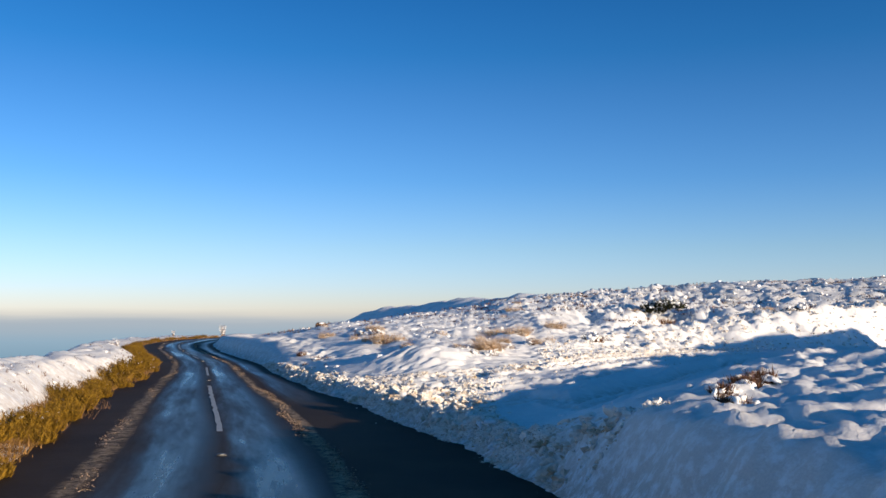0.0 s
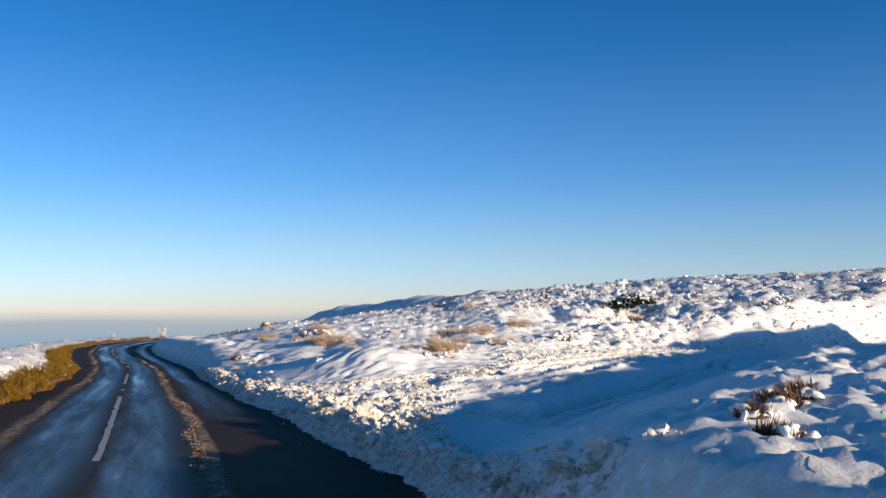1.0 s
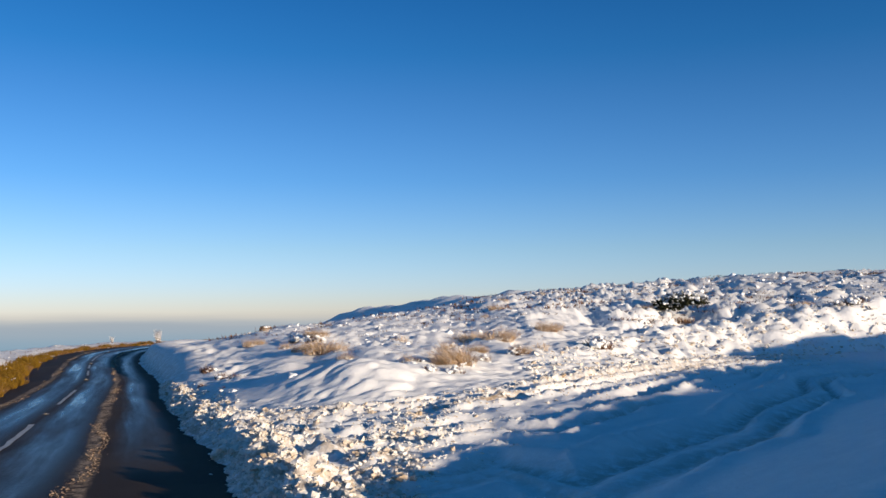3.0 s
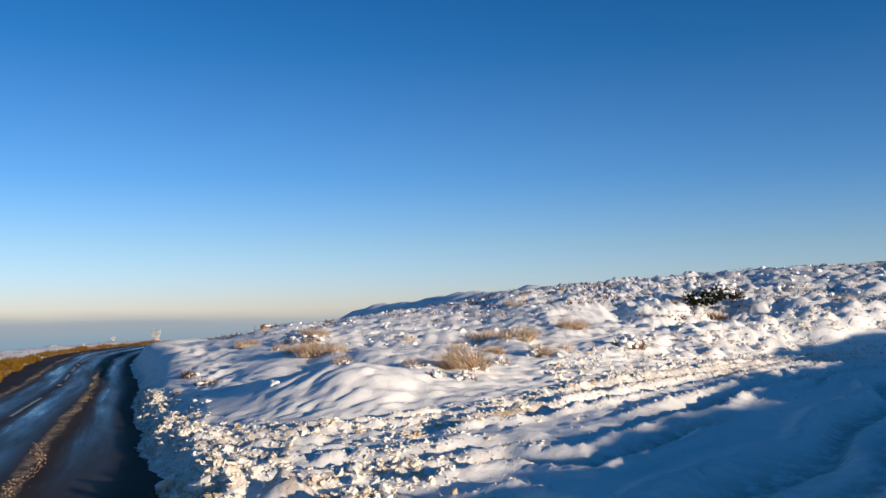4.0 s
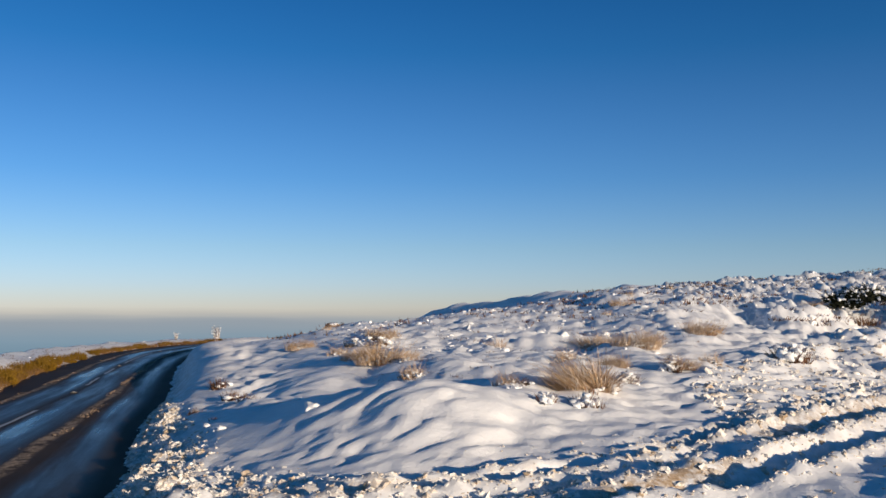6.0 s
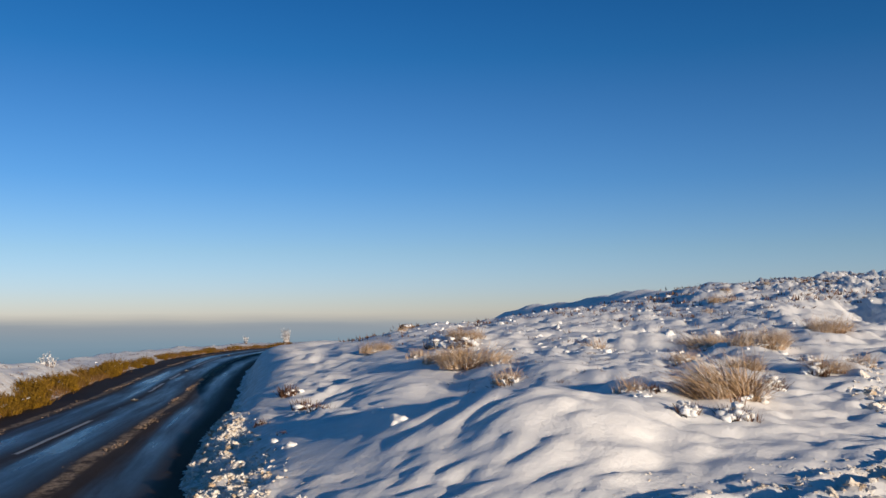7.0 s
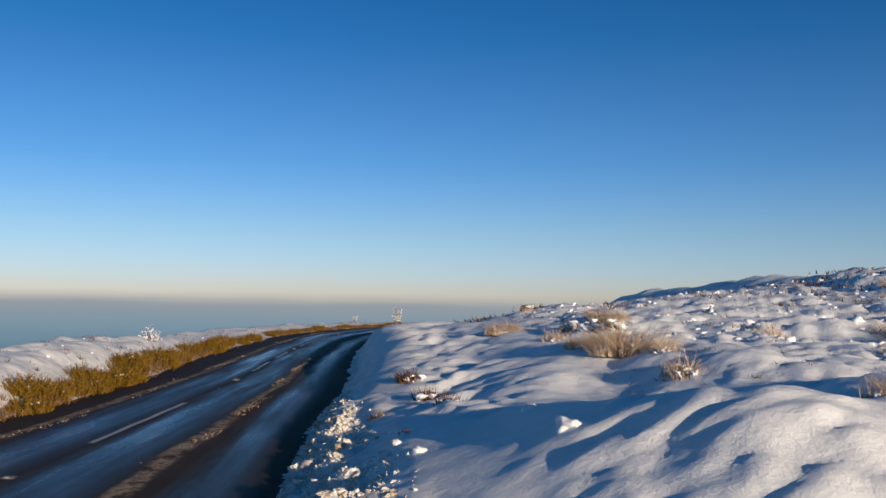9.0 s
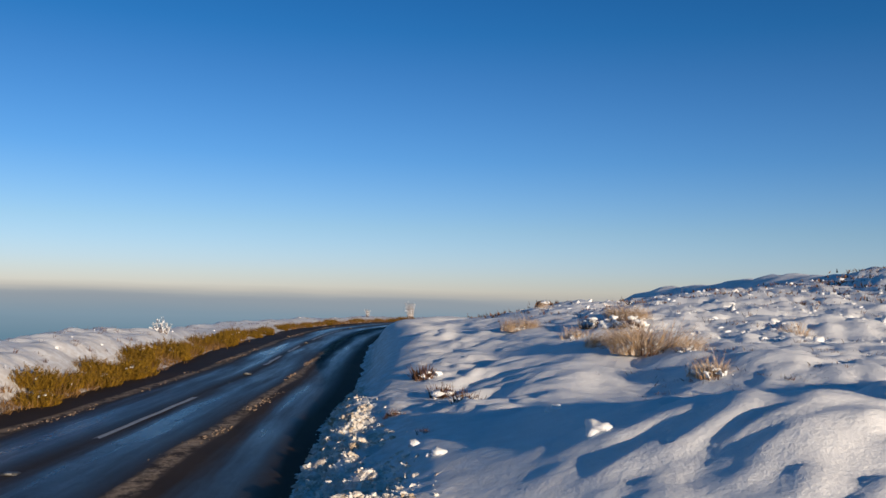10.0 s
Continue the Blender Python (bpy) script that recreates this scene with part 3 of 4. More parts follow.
def ploughed_chunks():
    """The crumbled berm that the plough left along the road, and the churned snow of the lay-by."""
    rng = np.random.default_rng(11)
    pl, sz = [], []

    def put(x, y, s):
        pl.append((x, y))
        sz.append(s)

    def edge(y, d):
        return float(centre_x(y)) + (float(half_right(y)) + d) * 1.06

    # crumbs along the edge of the road, thick where the lay-by's spit meets it
    for _ in range(17000):
        y = rng.uniform(7.5, 23.5)
        thick = 0.85 * float(np.interp(y, [10, 12, 14, 17, 19, 21, 22.5, 24], [0.2, 0.24, 0.32, 0.28, 0.2, 0.12, 0.08, 0.04]))
        x = edge(y, rng.normal() * thick + 1.0 * thick)
        if float(value_noise(x, y, 1.7)) + 0.7 * float(value_noise(x, y, 4.0)) > -0.05:
            put(x, y, (0.006 + 0.026 * rng.random() ** 2.6) * (1.0 if y < 17 else 0.7))
    for _ in range(11000):
        y = 17.2 + 7.4 * rng.random()
        w = float(np.interp(y, [17, 20, 22, 24.5], [0.22, 0.21, 0.13, 0.05]))
        x = edge(y, 0.04 + w + rng.normal() * w * 0.75)
        if float(value_noise(x, y, 2.6)) > -0.35:
            put(x, y, 0.005 + 0.021 * rng.random() ** 2.2)
    for _ in range(260):
        y = rng.uniform(12, 21)
        put(edge(y, abs(rng.normal()) * 0.16 + 0.1), y, 0.012 + 0.014 * rng.random() ** 2)
    # clods of the berm beside the lay-by
    for _ in range(300):
        y = rng.uniform(7.5, 16.5)
        if float(value_noise(y, 2.0, 0.9)) < -0.35:
            continue
        x, q = edge(y, 0.34 + rng.normal() * 0.13), 0.03 + 0.06 * rng.random() ** 2.0
        put(x, y, q)
        for _ in range(7):
            put(x + rng.normal() * 1.1 * q, y + rng.normal() * 1.1 * q, q * rng.uniform(0.15, 0.4))
    # crumbs on the rims of the ruts and at the foot of the bank
    xs, us, ws = rng.uniform(-2.8, 8, 40000), rng.uniform(-3.9, 1.2, 40000), rng.random(40000)
    ys = np.interp(xs, RUT_X, RUT_Y) + us
    keep = (ruts(xs, ys)[1] * (0.3 + 0.7 * smooth(-3.5, -0.5, us)) > 0.25 + 0.75 * ws) & (across(xs, ys) - half_right(ys) > 0.2)
    for x, y in zip(xs[keep], ys[keep]):
        put(x, y, 0.005 + 0.016 * rng.random() ** 2.5)
    for _ in range(2600):
        x = rng.uniform(-2.8, 9)
        y = float(np.interp(x, TX, TY)) - abs(rng.normal()) * 1.0 + 0.15
        if x - edge(y, 0) > 0.0:
            put(x, y, 0.007 + 0.028 * rng.random() ** 3)
    for _ in range(2600):
        x = 1.5 + 15 * rng.random() ** 1.2
        y = float(np.interp(x, TX, TY)) + rng.uniform(-0.3, 3.0)
        put(x, y, 0.012 + 0.04 * rng.random() ** 2.5)
    for _ in range(5000):
        x = rng.uniform(-2.5, 6.5)
        y = float(np.interp(x, RUT_X, RUT_Y)) + rng.uniform(-4.0, 1.5)
        if x - edge(y, 0) > 0.1 and float(value_noise(x, y, 1.2)) > 0.0:
            put(x, y, 0.004 + 0.012 * rng.random() ** 2)
    # the crumbled corner: crumbs round broken clods
    for _ in range(2600):
        y = rng.uniform(9.5, 18.4)
        x = edge(y, 0.1 + float(np.interp(y, [9.5, 12, 15, 17], [0.35, 0.8, 2.0, 2.8])) * rng.random() ** 1.2)
        if y > float(np.interp(x, TX, TY)) + 0.1 or float(value_noise(x, y, 1.5)) < -0.2:
            continue
        put(x, y, (0.014 + 0.034 * rng.random() ** 2.6) * float(np.interp(y, [14.5, 16.5], [1.0, 0.7])))
        for _ in range(4):
            put(x + rng.normal() * 0.07, y + rng.normal() * 0.07, 0.006 + 0.016 * rng.random() ** 2)
    px, py = np.array(pl).T
    pz = ground_parts(px, py)[0] - 0.12 * np.array(sz)
    v, f = lumps(rng, np.stack([px, py, pz], 1), sz, None, 0.62, 1.0)
    tagged(link_mesh("snow_rubble", v, f, CHUNK, shade=False), "crumbled dirty snow thrown up by the plough", "snow rubble", kind="stuff")


GX, GY = np.arange(-30, 30.01, 0.1), np.arange(0, 90.01, 0.1)
GZ = None


def ground_cache(x, y):
    """Height of the ground by table, quick enough for many small things."""
    global GZ
    if GZ is None:
        X, Y = np.meshgrid(GX, GY)
        GZ = ground_parts(X.ravel(), Y.ravel())[0].reshape(X.shape)
    u, v = np.clip((x + 30) / 0.1, 0, len(GX) - 2), np.clip(y / 0.1, 0, len(GY) - 2)
    i, j = int(u), int(v)
    a, b = u - i, v - j
    return float((GZ[j, i] * (1 - a) + GZ[j, i + 1] * a) * (1 - b) + (GZ[j + 1, i] * (1 - a) + GZ[j + 1, i + 1] * a) * b)


ploughed_chunks()


def road_grit():
    """Frozen brown slush left in lines between the wheel tracks."""
    rng = np.random.default_rng(17)
    pl, sz = [], []
    for off, count, width in ((1.08, 4200, 0.045), (-1.22, 2200, 0.05)):
        for _ in range(count):
            y = 6.5 + 34 * rng.random() ** 1.5
            if value_noise(np.array([y * 1.0]), np.array([off * 9]), 0.9)[0] < (-0.25 if off > 0 else 0.0):
                continue
            sl = float(centre_x(y + 0.5) - centre_x(y - 0.5))
            o = (off + rng.normal() * width + 0.09 * math.sin(0.9 * y) + 0.05 * math.sin(2.7 * y)) * float(narrow(y))
            k = math.sqrt(1 + sl * sl)
            pl.append((float(centre_x(y)) + o / k, y - sl * o / k, float(road_z(y)) + 0.015))
            sz.append(0.003 + 0.010 * rng.random() ** 3)
    v, f = lumps(rng, pl, sz, ICO1, 0.4, 0.8)
    tagged(link_mesh("road_slush", v, f, SLUSH), "lines of frozen brown slush and grit on the road", "slush", kind="stuff")


SLUSH = plain_material("brown_slush", (0.12, 0.075, 0.045), (0.42, 0.32, 0.24), 30, 0.6, 0.01, 0.6)
road_grit()


FRINGE = plain_material("dead_bracken", (0.07, 0.035, 0.012), (0.30, 0.17, 0.06), 6, 0.85, 0.004, 0.7)


def verge_scraps():
    """Small lumps of snow and heather on the seaward verge."""
    rng = np.random.default_rng(19)
    pl, sz, V, F, n = [], [], [], [], 0
    for _ in range(1000):
        y = 12 + 50 * rng.random() ** 1.3
        off = -float(half_left(y)) - 0.5 - 2.2 * rng.random()
        sl = float(centre_x(y + 0.5) - centre_x(y - 0.5))
        x = float(centre_x(y)) + off * math.sqrt(1 + sl * sl)
        if rng.random() < 0.25:
            q = 0.012 + 0.03 * rng.random() ** 2
            pl.append((x, y, ground_cache(x, y) - 0.1 * q))
            sz.append(q)
        else:
            v, f = blades(rng, 16, 0.06, 0.08, (0, 0), 0.004, 1, 0.2)
            V.append(v + np.array([x, y, ground_cache(x, y)]))
            F += [tuple(i + n for i in q) for q in f]
            n += len(v)
    W, G, k = [], [], 0
    tuft = [blades(rng, 20, 0.09, 0.15, (0, 0), 0.005, 2, 0.5) for _ in range(6)]
    for _ in range(1500):
        y = 9 + 46 * rng.random() ** 1.2
        if value_noise(np.array([y]), np.array([3.0]), 0.35)[0] < -0.45:
            continue
        off = -float(half_left(y)) + 0.04 - 0.42 * rng.random()
        sl = float(centre_x(y + 0.5) - centre_x(y - 0.5))
        x = float(centre_x(y)) + off * math.sqrt(1 + sl * sl)
        v, f = tuft[int(rng.integers(6))]
        W.append(v * rng.uniform(0.6, 1.5) + np.array([x, y, max(ground_cache(x, y), float(road_z(y)))]))
        G += [tuple(i + k for i in q) for q in f]
        k += len(v)
    tagged(link_mesh("verge_grass", np.concatenate(W), G, FRINGE), "brown dead grass and bracken along the road edge", "dead grass", kind="stuff")
    v, f = lumps(rng, pl, sz, ICO1, 0.6, 0.6)
    tagged(link_mesh("verge_snow_lumps", v, f, SNOW), "small lumps of snow on the verge", "snow lump", kind="stuff")
    tagged(link_mesh("verge_heather", np.concatenate(V), F, HEATHER), "brown stems poking out of the verge snow", "heather", kind="stuff")


def snow_lump(x, y, s, label, seed):
    """A single clod of snow with a few smaller ones frozen to it."""
    rng = np.random.default_rng(seed)
    pl = [(0, 0, 0.3 * s)] + [(rng.normal() * s * 0.9, rng.normal() * s * 0.4, 0.25 * s) for _ in range(4)]
    v, f = lumps(rng, pl, [s] + [s * (0.3 + 0.35 * rng.random()) for _ in range(4)], ICO3, 0.65, 0.5)
    ob = link_mesh("snow_clod", v, f, SNOW)
    ob.matrix_basis = pose(x, y, ground_cache(x, y) - 0.02)
    tagged(ob, label, "snow clod", "clods on the bank")


CLODS = [(-2.02, 19.55, 0.065), (-2.49, 20.6, 0.05), (-1.06, 20.4, 0.06), (-0.7, 20.85, 0.07), (-0.3, 20.2, 0.05), (-3.0, 19.9, 0.05), (-3.3, 20.3, 0.04),
         (0.25, 10.0, 0.07), (0.2, 10.9, 0.07), (1.1, 11.5, 0.05), (1.4, 9.4, 0.05)]
for k, (x, y, s) in enumerate(CLODS):
    snow_lump(x, y, s, "white clod of frozen snow lying on the snow bank", 50 + k)


# ---- plants ----
def blades(rng, count, spread, height, lean, width=0.006, segs=3, droop=0.5):
    """Bent grass blades or twigs round the origin."""
    V, F, n = [], [], 0
    hubs = [(spread * 0.75 * rng.normal() * 0.6, spread * 0.75 * rng.normal() * 0.6, rng.normal() * 0.32, rng.normal() * 0.32, rng.uniform(0.6, 1.1)) for _ in range(7)]
    for _ in range(count):
        hx, hy, lx, ly, tall = hubs[int(rng.integers(7))]
        a, r = rng.random() * 6.283, 0.5 * spread * rng.random() ** 0.6
        p = np.array([hx + r * math.cos(a), hy + r * math.sin(a), -0.03])
        h = height * tall * (0.45 + 0.65 * rng.random())
        d = np.array([math.cos(a) * 0.55 * rng.random() + lean[0] + lx + rng.normal() * 0.22, math.sin(a) * 0.55 * rng.random() + lean[1] + ly + rng.normal() * 0.22, 1.0])
        d /= np.linalg.norm(d)
        side = np.array([math.cos(a + 1.57 + rng.normal()), math.sin(a + 1.57 + rng.normal()), 0])
        for k in range(segs + 1):
            w = width * (1 - 0.85 * k / segs) * (0.7 + 0.6 * rng.random())
            V += [p - side * w, p + side * w]
            if k < segs:
                F.append((n + 2 * k, n + 2 * k + 1, n + 2 * k + 3, n + 2 * k + 2))
            p = p + d * h / segs
            d = d + np.array([d[0] * droop, d[1] * droop, -droop * 0.55]) / segs * (0.3 + 1.4 * rng.random())
            d /= np.linalg.norm(d)
        n += 2 * (segs + 1)
    return np.array(V), F


def cap_lumps(rng, count, spread, height, size):
    pl, sz = [], []
    for _ in range(count):
        a, r = rng.random() * 6.283, spread * rng.random() ** 0.7
        pl.append((r * math.cos(a), r * math.sin(a), height * (0.2 + 0.8 * rng.random()) * (1 - 0.6 * r / spread)))
        sz.append(size * (0.4 + 0.9 * rng.random()))
    return lumps(rng, pl, sz, ICO2, 0.55, 0.9)


def grass_tuft(seed, count, spread, height, lean, caps, cap_size):
    rng = np.random.default_rng(seed)
    root = new("grass_tuft")
    v, f = blades(rng, count, spread, height, lean, 0.0025, 4, 1.2)
    tagged(link_mesh("grass", v, f, STRAW, root), kind="stuff")
    v, f = cap_lumps(rng, caps, spread * 1.1, height * 0.28, cap_size)
    tagged(link_mesh("snow_cap", v, f, SNOW, root), "clumps of snow caught in the blades", kind="stuff")
    v, f = blades(rng, count // 6, spread * 0.9, height * 0.35, (0, 0), 0.008)
    tagged(link_mesh("dead_base", v, f, HEATHER, root), "dark dead stems at the foot", kind="stuff")
    return tagged(root, "dry straw-coloured grass tuft weighed down by snow", "grass tuft", "grass tufts on the bank")


def stand(root, x, y, turn=0.0, size=1.0, sink=0.02):
    root.matrix_basis = pose(x, y, ground_cache(x, y) - sink, 0, 0, turn) @ Matrix.Scale(size, 4)


def put_copy(root, x, y, turn, size):
    c = copy_thing(root, pose(x, y, ground_cache(x, y) - 0.02, 0, 0, turn))
    c.scale = (size, size, size)
    return c


big = grass_tuft(21, 3000, 0.20, 0.43, (-0.2, -0.4), 44, 0.022)
stand(big, 0.36, 20.8, 0.0, 1.45, 0.04)
mid = grass_tuft(22, 2200, 0.32, 0.46, (0.2, -0.1), 130, 0.024)
stand(mid, -2.3, 23.9, 0.0, 0.95)
small = grass_tuft(23, 520, 0.16, 0.24, (0.1, 0.1), 45, 0.018)
stand(small, -1.62, 22.5)
rng = np.random.default_rng(31)
TUFTS = [(mid, -2.75, 24.4, 70, 0.6), (small, -1.9, 23.5, 200, 0.9), (small, -0.35, 20.5, 30, 0.8), (small, 0.45, 20.9, 140, 1.0), (big, 0.75, 22.9, 40, 0.8),
         (mid, 1.2, 25.5, 90, 0.9), (small, 0.2, 23.9, 10, 1.1), (mid, 0.6, 26.5, 170, 0.8), (mid, 2.4, 27.5, 20, 0.8), (small, -3.3, 25.5, 60, 1.0),
         (mid, -4.4, 27.0, 110, 0.6), (mid, -2.9, 26.8, 300, 0.7), (small, -0.9, 26.0, 0, 1.2), (small, 1.9, 23.2, 250, 0.9)]
for src, x, y, turn, size in TUFTS:
    put_copy(src, x, y, turn, size)
for _ in range(44):
    x, y = rng.uniform(-6, 12), rng.uniform(22, 44)
    if float(bank_depth(np.array([x]), np.array([y]))[0]) < 1.6 or (2.2 < x < 7 and y < 35):
        continue
    put_copy((small, mid, small)[int(rng.integers(3))], x, y, rng.uniform(0, 360), rng.uniform(0.45, 0.95))


def heather_clump(seed, count, spread, height, caps):
    rng = np.random.default_rng(seed)
    root = new("heather_clump")
    v, f = blades(rng, count, spread, height, (0, 0), 0.006, 3, 0.3)
    tagged(link_mesh("heath", v, f, HEATHER, root), kind="stuff")
    v, f = cap_lumps(rng, caps, spread * 1.2, height * 0.8, spread * 0.35)
    tagged(link_mesh("snow_cap", v, f, SNOW, root), kind="stuff")
    return tagged(root, "brown heather clump poking through the snow", "heather", "heather on the bank")


KNOB = [(2.32, 8.1), (2.6, 8.45), (2.0, 7.05)]
ha = heather_clump(41, 260, 0.09, 0.14, 4)
stand(ha, -3.88, 22.5, 0.0, 1.3)
hb = heather_clump(42, 380, 0.12, 0.19, 26)
stand(hb, 11.5, 32.3, 20, 1.7)
knob = heather_clump(43, 1300, 0.12, 0.15, 9)
stand(knob, KNOB[0][0], KNOB[0][1], 0, 1.3)
for src, x, y, turn, size in ((ha, -3.51, 22.0, 40, 1.3), (ha, -4.44, 23.5, 120, 1.4), (ha, -4.02, 21.68, 200, 0.7), (knob, *KNOB[1], 30, 1.1), (knob, *KNOB[2], 200, 1.1), (knob, 2.05, 7.6, 90, 0.9),
                              (ha, -3.35, 20.6, 10, 0.5), (hb, 3.6, 25.6, 10, 1.0), (hb, 3.2, 25.2, 90, 0.8), (hb, 0.35, 19.95, 0, 0.9), (hb, 0.0, 19.8, 60, 0.7),
                              (hb, -1.15, 20.25, 10, 0.5), (hb, 12.0, 32.6, 80, 1.9), (hb, 11.0, 32.2, 150, 1.4), (hb, 3.25, 24.95, 20, 1.6), (hb, 0.8, 21.7, 220, 1.0), (hb, 1.4, 22.8, 320, 0.8), (ha, -0.2, 20.45, 70, 0.8), (hb, 1.6, 24.3, 50, 0.7), (hb, -3.0, 26.1, 15, 1.1), (hb, -2.7, 25.8, 130, 0.9), (hb, -3.35, 26.5, 250, 1.0)):
    put_copy(src, x, y, turn, size)


def gorse_bush(seed, sprigs, spread, height, mat, caps, cap_size, label, group):
    """Upright spiky sprigs, each a stem clothed in short needles, over a twiggy core."""
    rng = np.random.default_rng(seed)
    root = new("gorse_bush")
    V, F, n = [], [], 0
    for _ in range(sprigs):
        a, r = rng.random() * 6.283, rng.random() ** 0.55
        base = np.array([spread * r * math.cos(a), spread * r * math.sin(a), -0.02])
        h = height * (1 - 0.55 * r ** 2) * (0.65 + 0.5 * rng.random())
        d = np.array([0.45 * r * math.cos(a) + rng.normal() * 0.2, 0.45 * r * math.sin(a) + rng.normal() * 0.2, 1.0])
        d /= np.linalg.norm(d)
        for k in range(26):
            u = (k + rng.random()) / 26
            p = base + d * h * u
            b = rng.random() * 6.283
            o = np.array([math.cos(b), math.sin(b), 0.55 + 0.3 * rng.random()])
            ln = (0.05 + 0.035 * rng.random()) * (1.15 - 0.6 * u)
            s = np.cross(o, d)
            s /= np.linalg.norm(s) + 1e-6
            V += [p - s * 0.008, p + s * 0.008, p + o * ln]
            F.append((n, n + 1, n + 2))
            n += 3
    tagged(link_mesh("foliage", np.array(V), F, mat, root, False), kind="stuff")
    v, f = blades(rng, sprigs // 2, spread * 0.9, height * 0.8, (0, 0), 0.006, 2, 0.1)
    tagged(link_mesh("twig_core", v, f, TWIG, root), kind="stuff")
    v, f = cap_lumps(rng, caps, spread, height * 1.05, cap_size)
    tagged(link_mesh("snow_cap", v, f, SNOW, root), "snow lying on the branch tips", kind="stuff")
    return tagged(root, label, "gorse", group)


def laden_bush(seed, label):
    """A rounded gorse bush of several dark heads, each a burst of needled sprigs with snow lodged on top."""
    rng = np.random.default_rng(seed)
    root = new("gorse_bush")
    V, F, n, pl, sz = [], [], 0, [], []
    for k in range(16):
        a, w = rng.random() * 6.283, 0.62 * rng.random() ** 0.6
        c = np.array([w * math.cos(a), 0.7 * w * math.sin(a), 0.16 + (0.52 - 0.45 * w * w) * rng.uniform(0.4, 1.0)])
        r = rng.uniform(0.16, 0.26)
        for _ in range(46):
            d = rng.normal(size=3)
            d[2] = abs(d[2]) * 0.9 - 0.25
            d /= np.linalg.norm(d)
            reach = r * rng.uniform(0.7, 1.1)
            for q in range(18):
                p = c + d * reach * (0.25 + 0.75 * (q + rng.random()) / 18)
                o = d + 0.9 * rng.normal(size=3)
                o /= np.linalg.norm(o)
                side = np.cross(o, d)
                side /= np.linalg.norm(side) + 1e-6
                V += [p - side * 0.010, p + side * 0.010, p + o * rng.uniform(0.04, 0.07)]
                F.append((n, n + 1, n + 2))
                n += 3
        for _ in range(8):
            b, e = rng.random() * 6.283, rng.random() ** 0.5
            pl.append(tuple(c + r * np.array([0.85 * e * math.cos(b), 0.85 * e * math.sin(b), 0.95 - 0.5 * e * e])))
            sz.append(r * rng.uniform(0.08, 0.24))
        for _ in range(16):
            d = rng.normal(size=3)
            d[2] = abs(d[2]) - 0.3
            pl.append(tuple(c + 1.02 * r * d / np.linalg.norm(d)))
            sz.append(r * rng.uniform(0.04, 0.13))
    tagged(link_mesh("foliage", np.array(V), F, DARK_GORSE, root, False), kind="stuff")
    v, f = blades(rng, 300, 0.5, 0.3, (0, 0), 0.008, 2, 0.1)
    tagged(link_mesh("twig_core", v, f, TWIG, root), kind="stuff")
    v, f = lumps(rng, pl, sz, ICO2, 0.6, 0.8)
    tagged(link_mesh("snow_cap", v, f, SNOW, root), "snow lying on the branch tips", kind="stuff")
    return tagged(root, label, "gorse", "gorse on the moor")


verge_scraps()
bush = laden_bush(61, "dark green gorse bush laden with snow on the bank")
stand(bush, 7.2, 35.2, 0.0, 1.2, 0.08)
verge_a = gorse_bush(62, 210, 0.42, 0.42, GORSE, 3, 0.03, "yellow-brown gorse bush growing on the road verge", "gorse along the verge")
verge_b = gorse_bush(63, 170, 0.36, 0.34, GORSE, 5, 0.035, "yellow-brown gorse bush growing on the road verge", "gorse along the verge")
first = {0: True, 1: True}
y = 6.5
k = 0
while y < 62:
    k += 1
    src = k % 2
    gap = 0.36
    size = (0.40 + 0.55 * rng.random() ** 1.6) if y < 21 else rng.uniform(0.40, 0.72) if y < 33 else rng.uniform(0.28, 0.52)
    off = -float(half_left(y)) - 0.02 - 0.36 * rng.random()
    sl = float(centre_x(y + 0.5) - centre_x(y - 0.5))
    x = float(centre_x(y)) + off * math.sqrt(1 + sl * sl)
    ob = (verge_a, verge_b)[src]
    turn = rng.uniform(0, 360)
    if first[src]:
        stand(ob, x, y, turn, size, 0.05)
        first[src] = False
    elif rng.random() < (0.95 if y < 19 else 0.8 if y < 36 else 0.5):
        put_copy(ob, x, y, turn, size)
    y += gap * rng.uniform(0.8, 1.2)


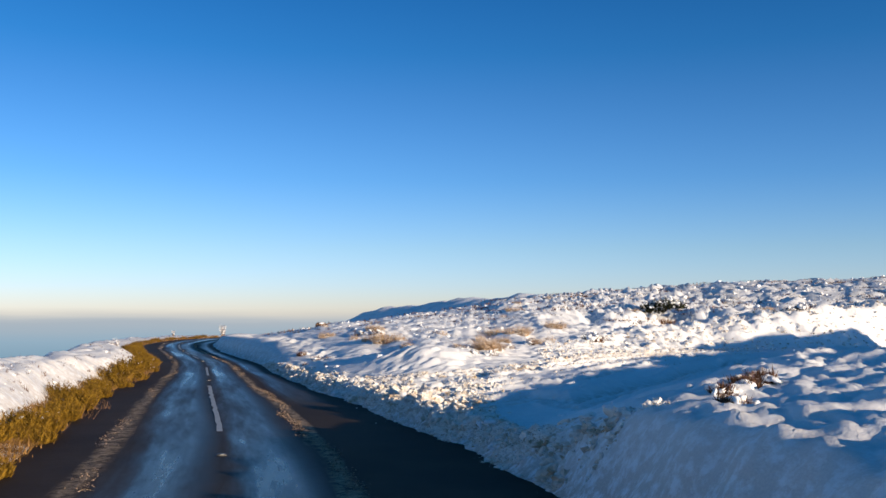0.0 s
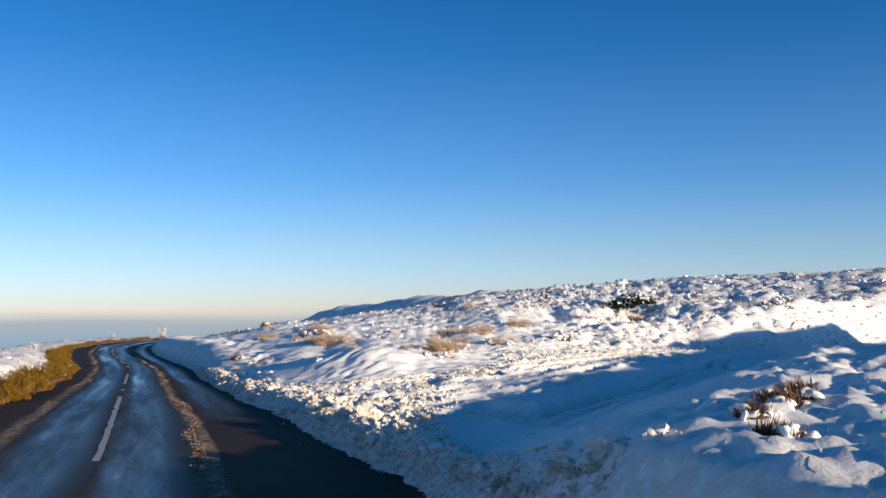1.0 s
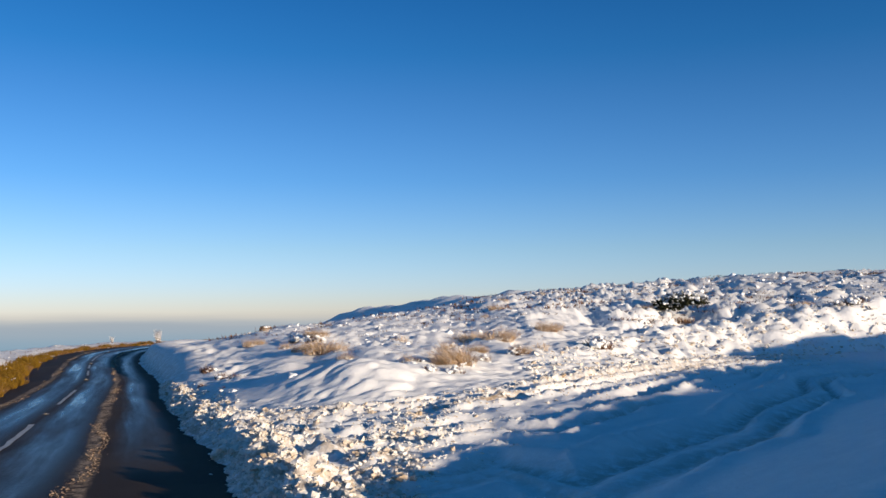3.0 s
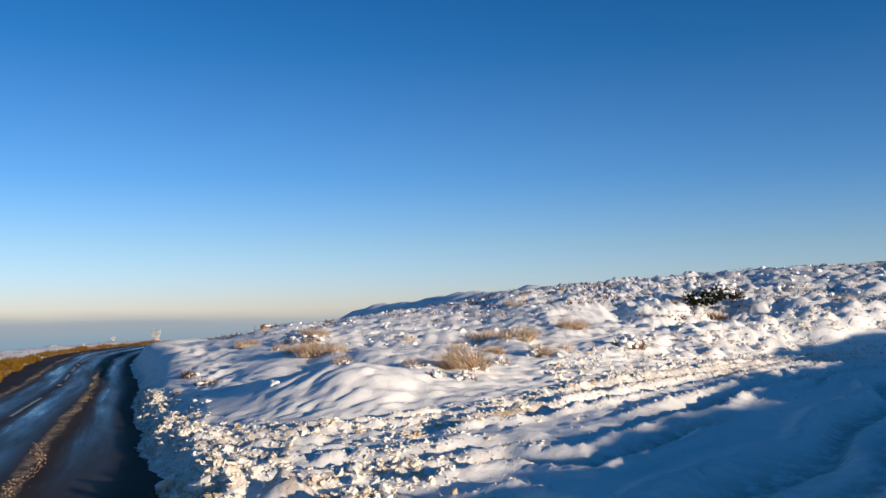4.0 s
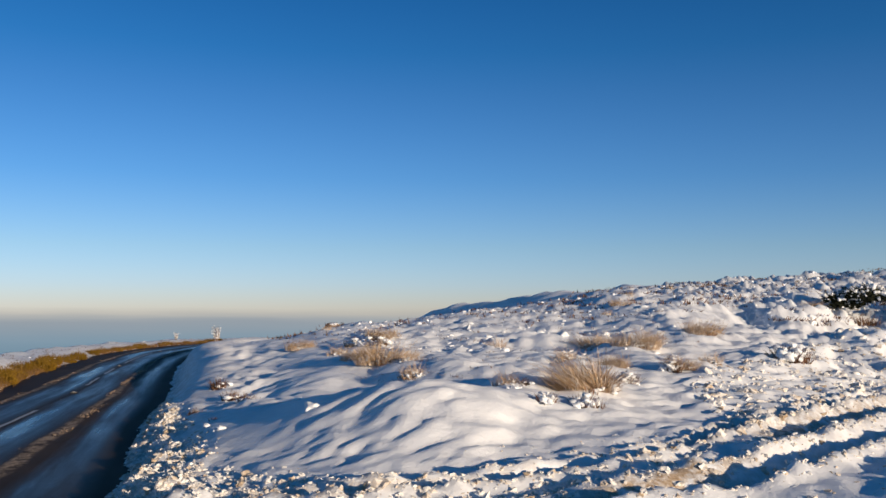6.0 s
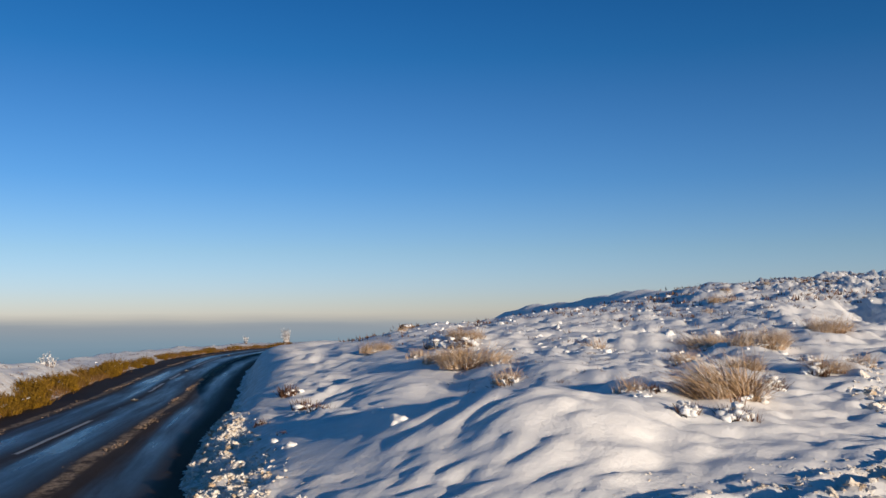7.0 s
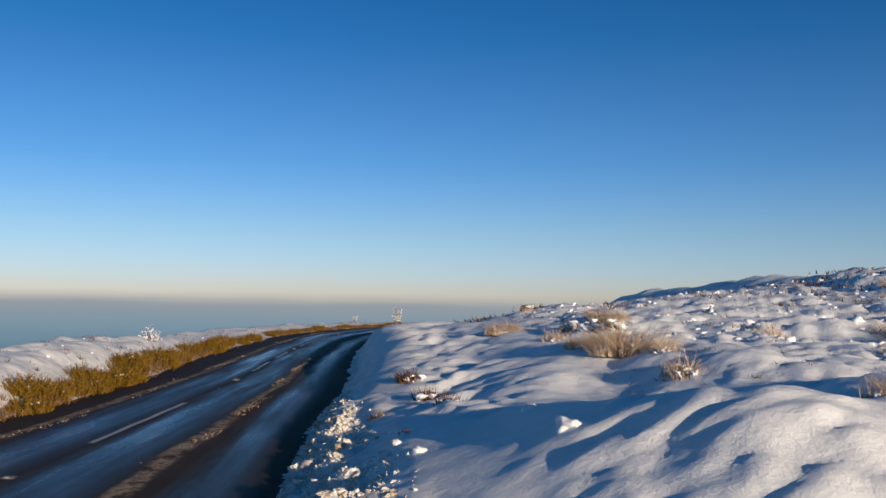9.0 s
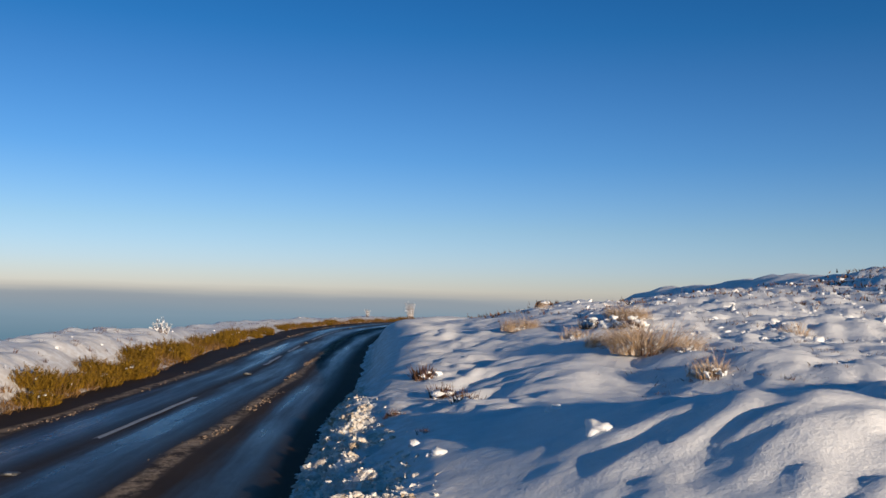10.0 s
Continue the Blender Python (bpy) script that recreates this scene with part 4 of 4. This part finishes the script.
def snowy_shrub(seed, height, spread, count, caps, label):
    """A bare twiggy shrub, its forking twigs thick with rime and snow."""
    rng = np.random.default_rng(seed)
    root = new("snowy_shrub")
    bm = bmesh.new()
    tips = []

    def twig(p, d, length, r, depth):
        segs, ring = 4, None
        for s in range(segs + 1):
            now = [bm.verts.new(p + Vector((math.cos(q * 1.5708) * r, math.sin(q * 1.5708) * r, 0))) for q in range(4)]
            if ring:
                for q in range(4):
                    bm.faces.new((ring[q], ring[(q + 1) % 4], now[(q + 1) % 4], now[q]))
                tips.append((p.copy(), r))
                if depth and s < segs:
                    for _ in range(2):
                        out = Vector((rng.normal(), rng.normal(), 0.5 + 0.4 * rng.random())).normalized()
                        twig(p, (d + 0.9 * out).normalized(), length * (0.42 - 0.06 * s), r * 0.6, 0)
            ring = now
            p = p + d * length / segs
            d = (d + Vector((rng.normal() * 0.15, rng.normal() * 0.15, 0.05))).normalized()
            r *= 0.78

    for _ in range(count):
        a, w = rng.random() * 6.283, rng.random()
        lean = spread / height * w
        d = Vector((math.cos(a) * lean, math.sin(a) * lean, 1)).normalized()
        twig(Vector((0.05 * math.cos(a), 0.05 * math.sin(a), -0.04)), d, height * (1.05 - 0.5 * w) * rng.uniform(0.75, 1.0), 0.014 * height, 1)
    part("stem", bm, TWIG, root)
    pl = [tuple(t + Vector((rng.normal(), rng.normal(), 0.5)) * 0.006) for t, r in tips if rng.random() < caps]
    v, f = lumps(rng, pl, [(0.006 + 0.016 * rng.random() ** 2.5) * height / 0.6 for _ in pl], ICO1, 0.8, 0.5)
    tagged(link_mesh("snow_cap", v, f, SNOW, root), "rime and snow on the twigs", kind="stuff")
    return tagged(root, label, "shrub", "snowy shrubs")


def on_verge(y, off):
    sl = float(centre_x(y + 0.5) - centre_x(y - 0.5))
    return float(centre_x(y)) + off * math.sqrt(1 + sl * sl), y


s1 = snowy_shrub(71, 0.72, 0.18, 18, 0.45, "bare sapling white with snow beside the road")
stand(s1, -11.1, 39.9, 0.0, 0.95, 0.04)
s2 = snowy_shrub(72, 0.46, 0.36, 22, 0.7, "low twiggy shrub covered with snow on the verge")
stand(s2, -11.4, 28.6, 0.0, 0.95, 0.08)
for src, yy, off, turn, size in ((s1, 47.0, -HALF - 0.6, 30, 0.6), (s2, 20.5, -HALF - 2.0, 90, 0.45), (s2, 24.0, -HALF - 1.9, 10, 0.4)):
    put_copy(src, *on_verge(yy, off), turn, size)


def in_hollow(x, y):
    return 2.2 < x < 7.0 and 2.4 < float(bank_depth(np.array([x]), np.array([y]))[0]) < 4.9


def far_heather():
    """Sprigs and tussocks showing through the snow all over the moor."""
    rng = np.random.default_rng(81)
    V, F, n = [], [], 0
    sp = [blades(rng, 34, 0.13, 0.055, (0, 0), 0.003, 1, 0.3) for _ in range(8)]
    wide = [blades(rng, 30, 0.16, 0.06, (0, 0), 0.006, 1, 0.3) for _ in range(6)]
    made = 0
    while made < 3000:
        y = 22 + 60 * rng.random() ** 1.4
        x = rng.uniform(-0.32 * y, 0.62 * y)
        if float(bank_depth(np.array([x]), np.array([y]))[0]) < 2.4 or abs(x) > 29 or in_hollow(x, y):
            continue
        v, f = sp[int(rng.integers(8))] if y < 31 else wide[int(rng.integers(6))]
        k = rng.uniform(0.5, 1.5) * (1 + y / 60) * float(np.interp(y, [23, 32, 45], [0.45, 1.0, 1.35]))
        V.append(v * np.array([k * 1.6, k * 1.6, k * float(np.interp(y, [34, 44], [1.0, 0.45]))]) + np.array([x, y, ground_cache(x, y)]))
        F += [tuple(i + n for i in q) for q in f]
        n += len(v)
        made += 1
    tagged(link_mesh("heather_sprigs", np.concatenate(V), F, HEATHER), "brown heather sprigs showing through the snow", "heather", kind="stuff")
    pl, sz = [], []
    while len(pl) < 4500:
        y = 25 + 58 * rng.random() ** 1.4
        x = rng.uniform(-0.32 * y, 0.62 * y)
        if float(bank_depth(np.array([x]), np.array([y]))[0]) < 3.0 or abs(x) > 29 or in_hollow(x, y):
            continue
        s = (0.014 + 0.034 * rng.random() ** 2) * (1 + y / 70)
        pl.append((x, y, ground_cache(x, y) - 0.7 * s))
        sz.append(s * 1.2)
    v, f = lumps(rng, pl, sz, ICO2, 0.7, 0.9)
    tagged(link_mesh("snow_tussocks", v, f, SNOW), "rounded tussocks under snow", "snow tussock", kind="stuff")


far_heather()


def boulder(x, y, s, seed):
    rng = np.random.default_rng(seed)
    root = new("boulder")
    v, f = lumps(rng, [(0, 0, 0.35 * s)], [s], ICO2, 0.8, 0.3)
    link_mesh("stone", v, f, STONE, root)
    v, f = lumps(rng, [(0, 0, 0.95 * s), (0.2 * s, 0.1 * s, 0.9 * s)], [0.7 * s, 0.5 * s], ICO2, 0.4, 0.3)
    link_mesh("snow_cap", v, f, SNOW, root)
    tagged(root, "dark boulder with a cap of snow on the moor", "boulder")
    stand(root, x, y)


boulder(-5.85, 34.7, 0.17, 91)


# ---- unseen bank behind, added to cast the shade over the lay-by ----
def shading_bank():
    # foot of its shadow across the lay-by, the ground there, and how far the bank stands off towards the sun
    feet = [(0.8, -6, 0.05, 9), (0.8, 4, 0.05, 9), (0.75, 8, 0.05, 9), (0.75, 12, 0.10, 10), (0.6, 14.8, 0.2, 11.5), (1.2, 16.3, 0.38, 12),
            (2.3, 17.8, 0.46, 12), (3.6, 20.1, 0.52, 12), (5.6, 23.7, 0.58, 12), (8.0, 28.4, 0.78, 12), (13.6, 31.4, 1.2, 12)]
    pts = np.array([(x + d * math.sin(SUN_AZ), y + d * math.cos(SUN_AZ)) for x, y, z, d in feet])
    tops = np.array([z + d * math.tan(SUN_EL) for x, y, z, d in feet])
    n = 160
    u = np.linspace(0, len(pts) - 1, n)
    cx, cy = np.interp(u, range(len(pts)), pts[:, 0]), np.interp(u, range(len(pts)), pts[:, 1])
    prof = np.linspace(-1, 1, 15)
    V = []
    for i in range(n):
        base = ground_cache(cx[i], max(cy[i], 0.5)) - 0.3
        top = float(np.interp(u[i], range(len(pts)), tops)) + 0.04 * float(value_noise(cx[i], cy[i], 0.6)) + 0.09 * float(value_noise(cx[i], cy[i], 2.1)) - 0.03
        for p in prof:
            h = base + (top - base) * (1 - abs(p) ** 2.2)
            V.append((cx[i] + p * 1.1 + 0.12 * float(value_noise(p * 3, u[i], 3)), cy[i] - p * 0.5, h + 0.05 * float(value_noise(p * 4 + cx[i], cy[i] * 2, 1.0))))
    ob = link_mesh("shading_bank", np.array(V), grid_faces(len(prof), n), SNOW)
    tagged(ob, "unseen snow-covered bank added to shade the lay-by", "hedge bank")


shading_bank()
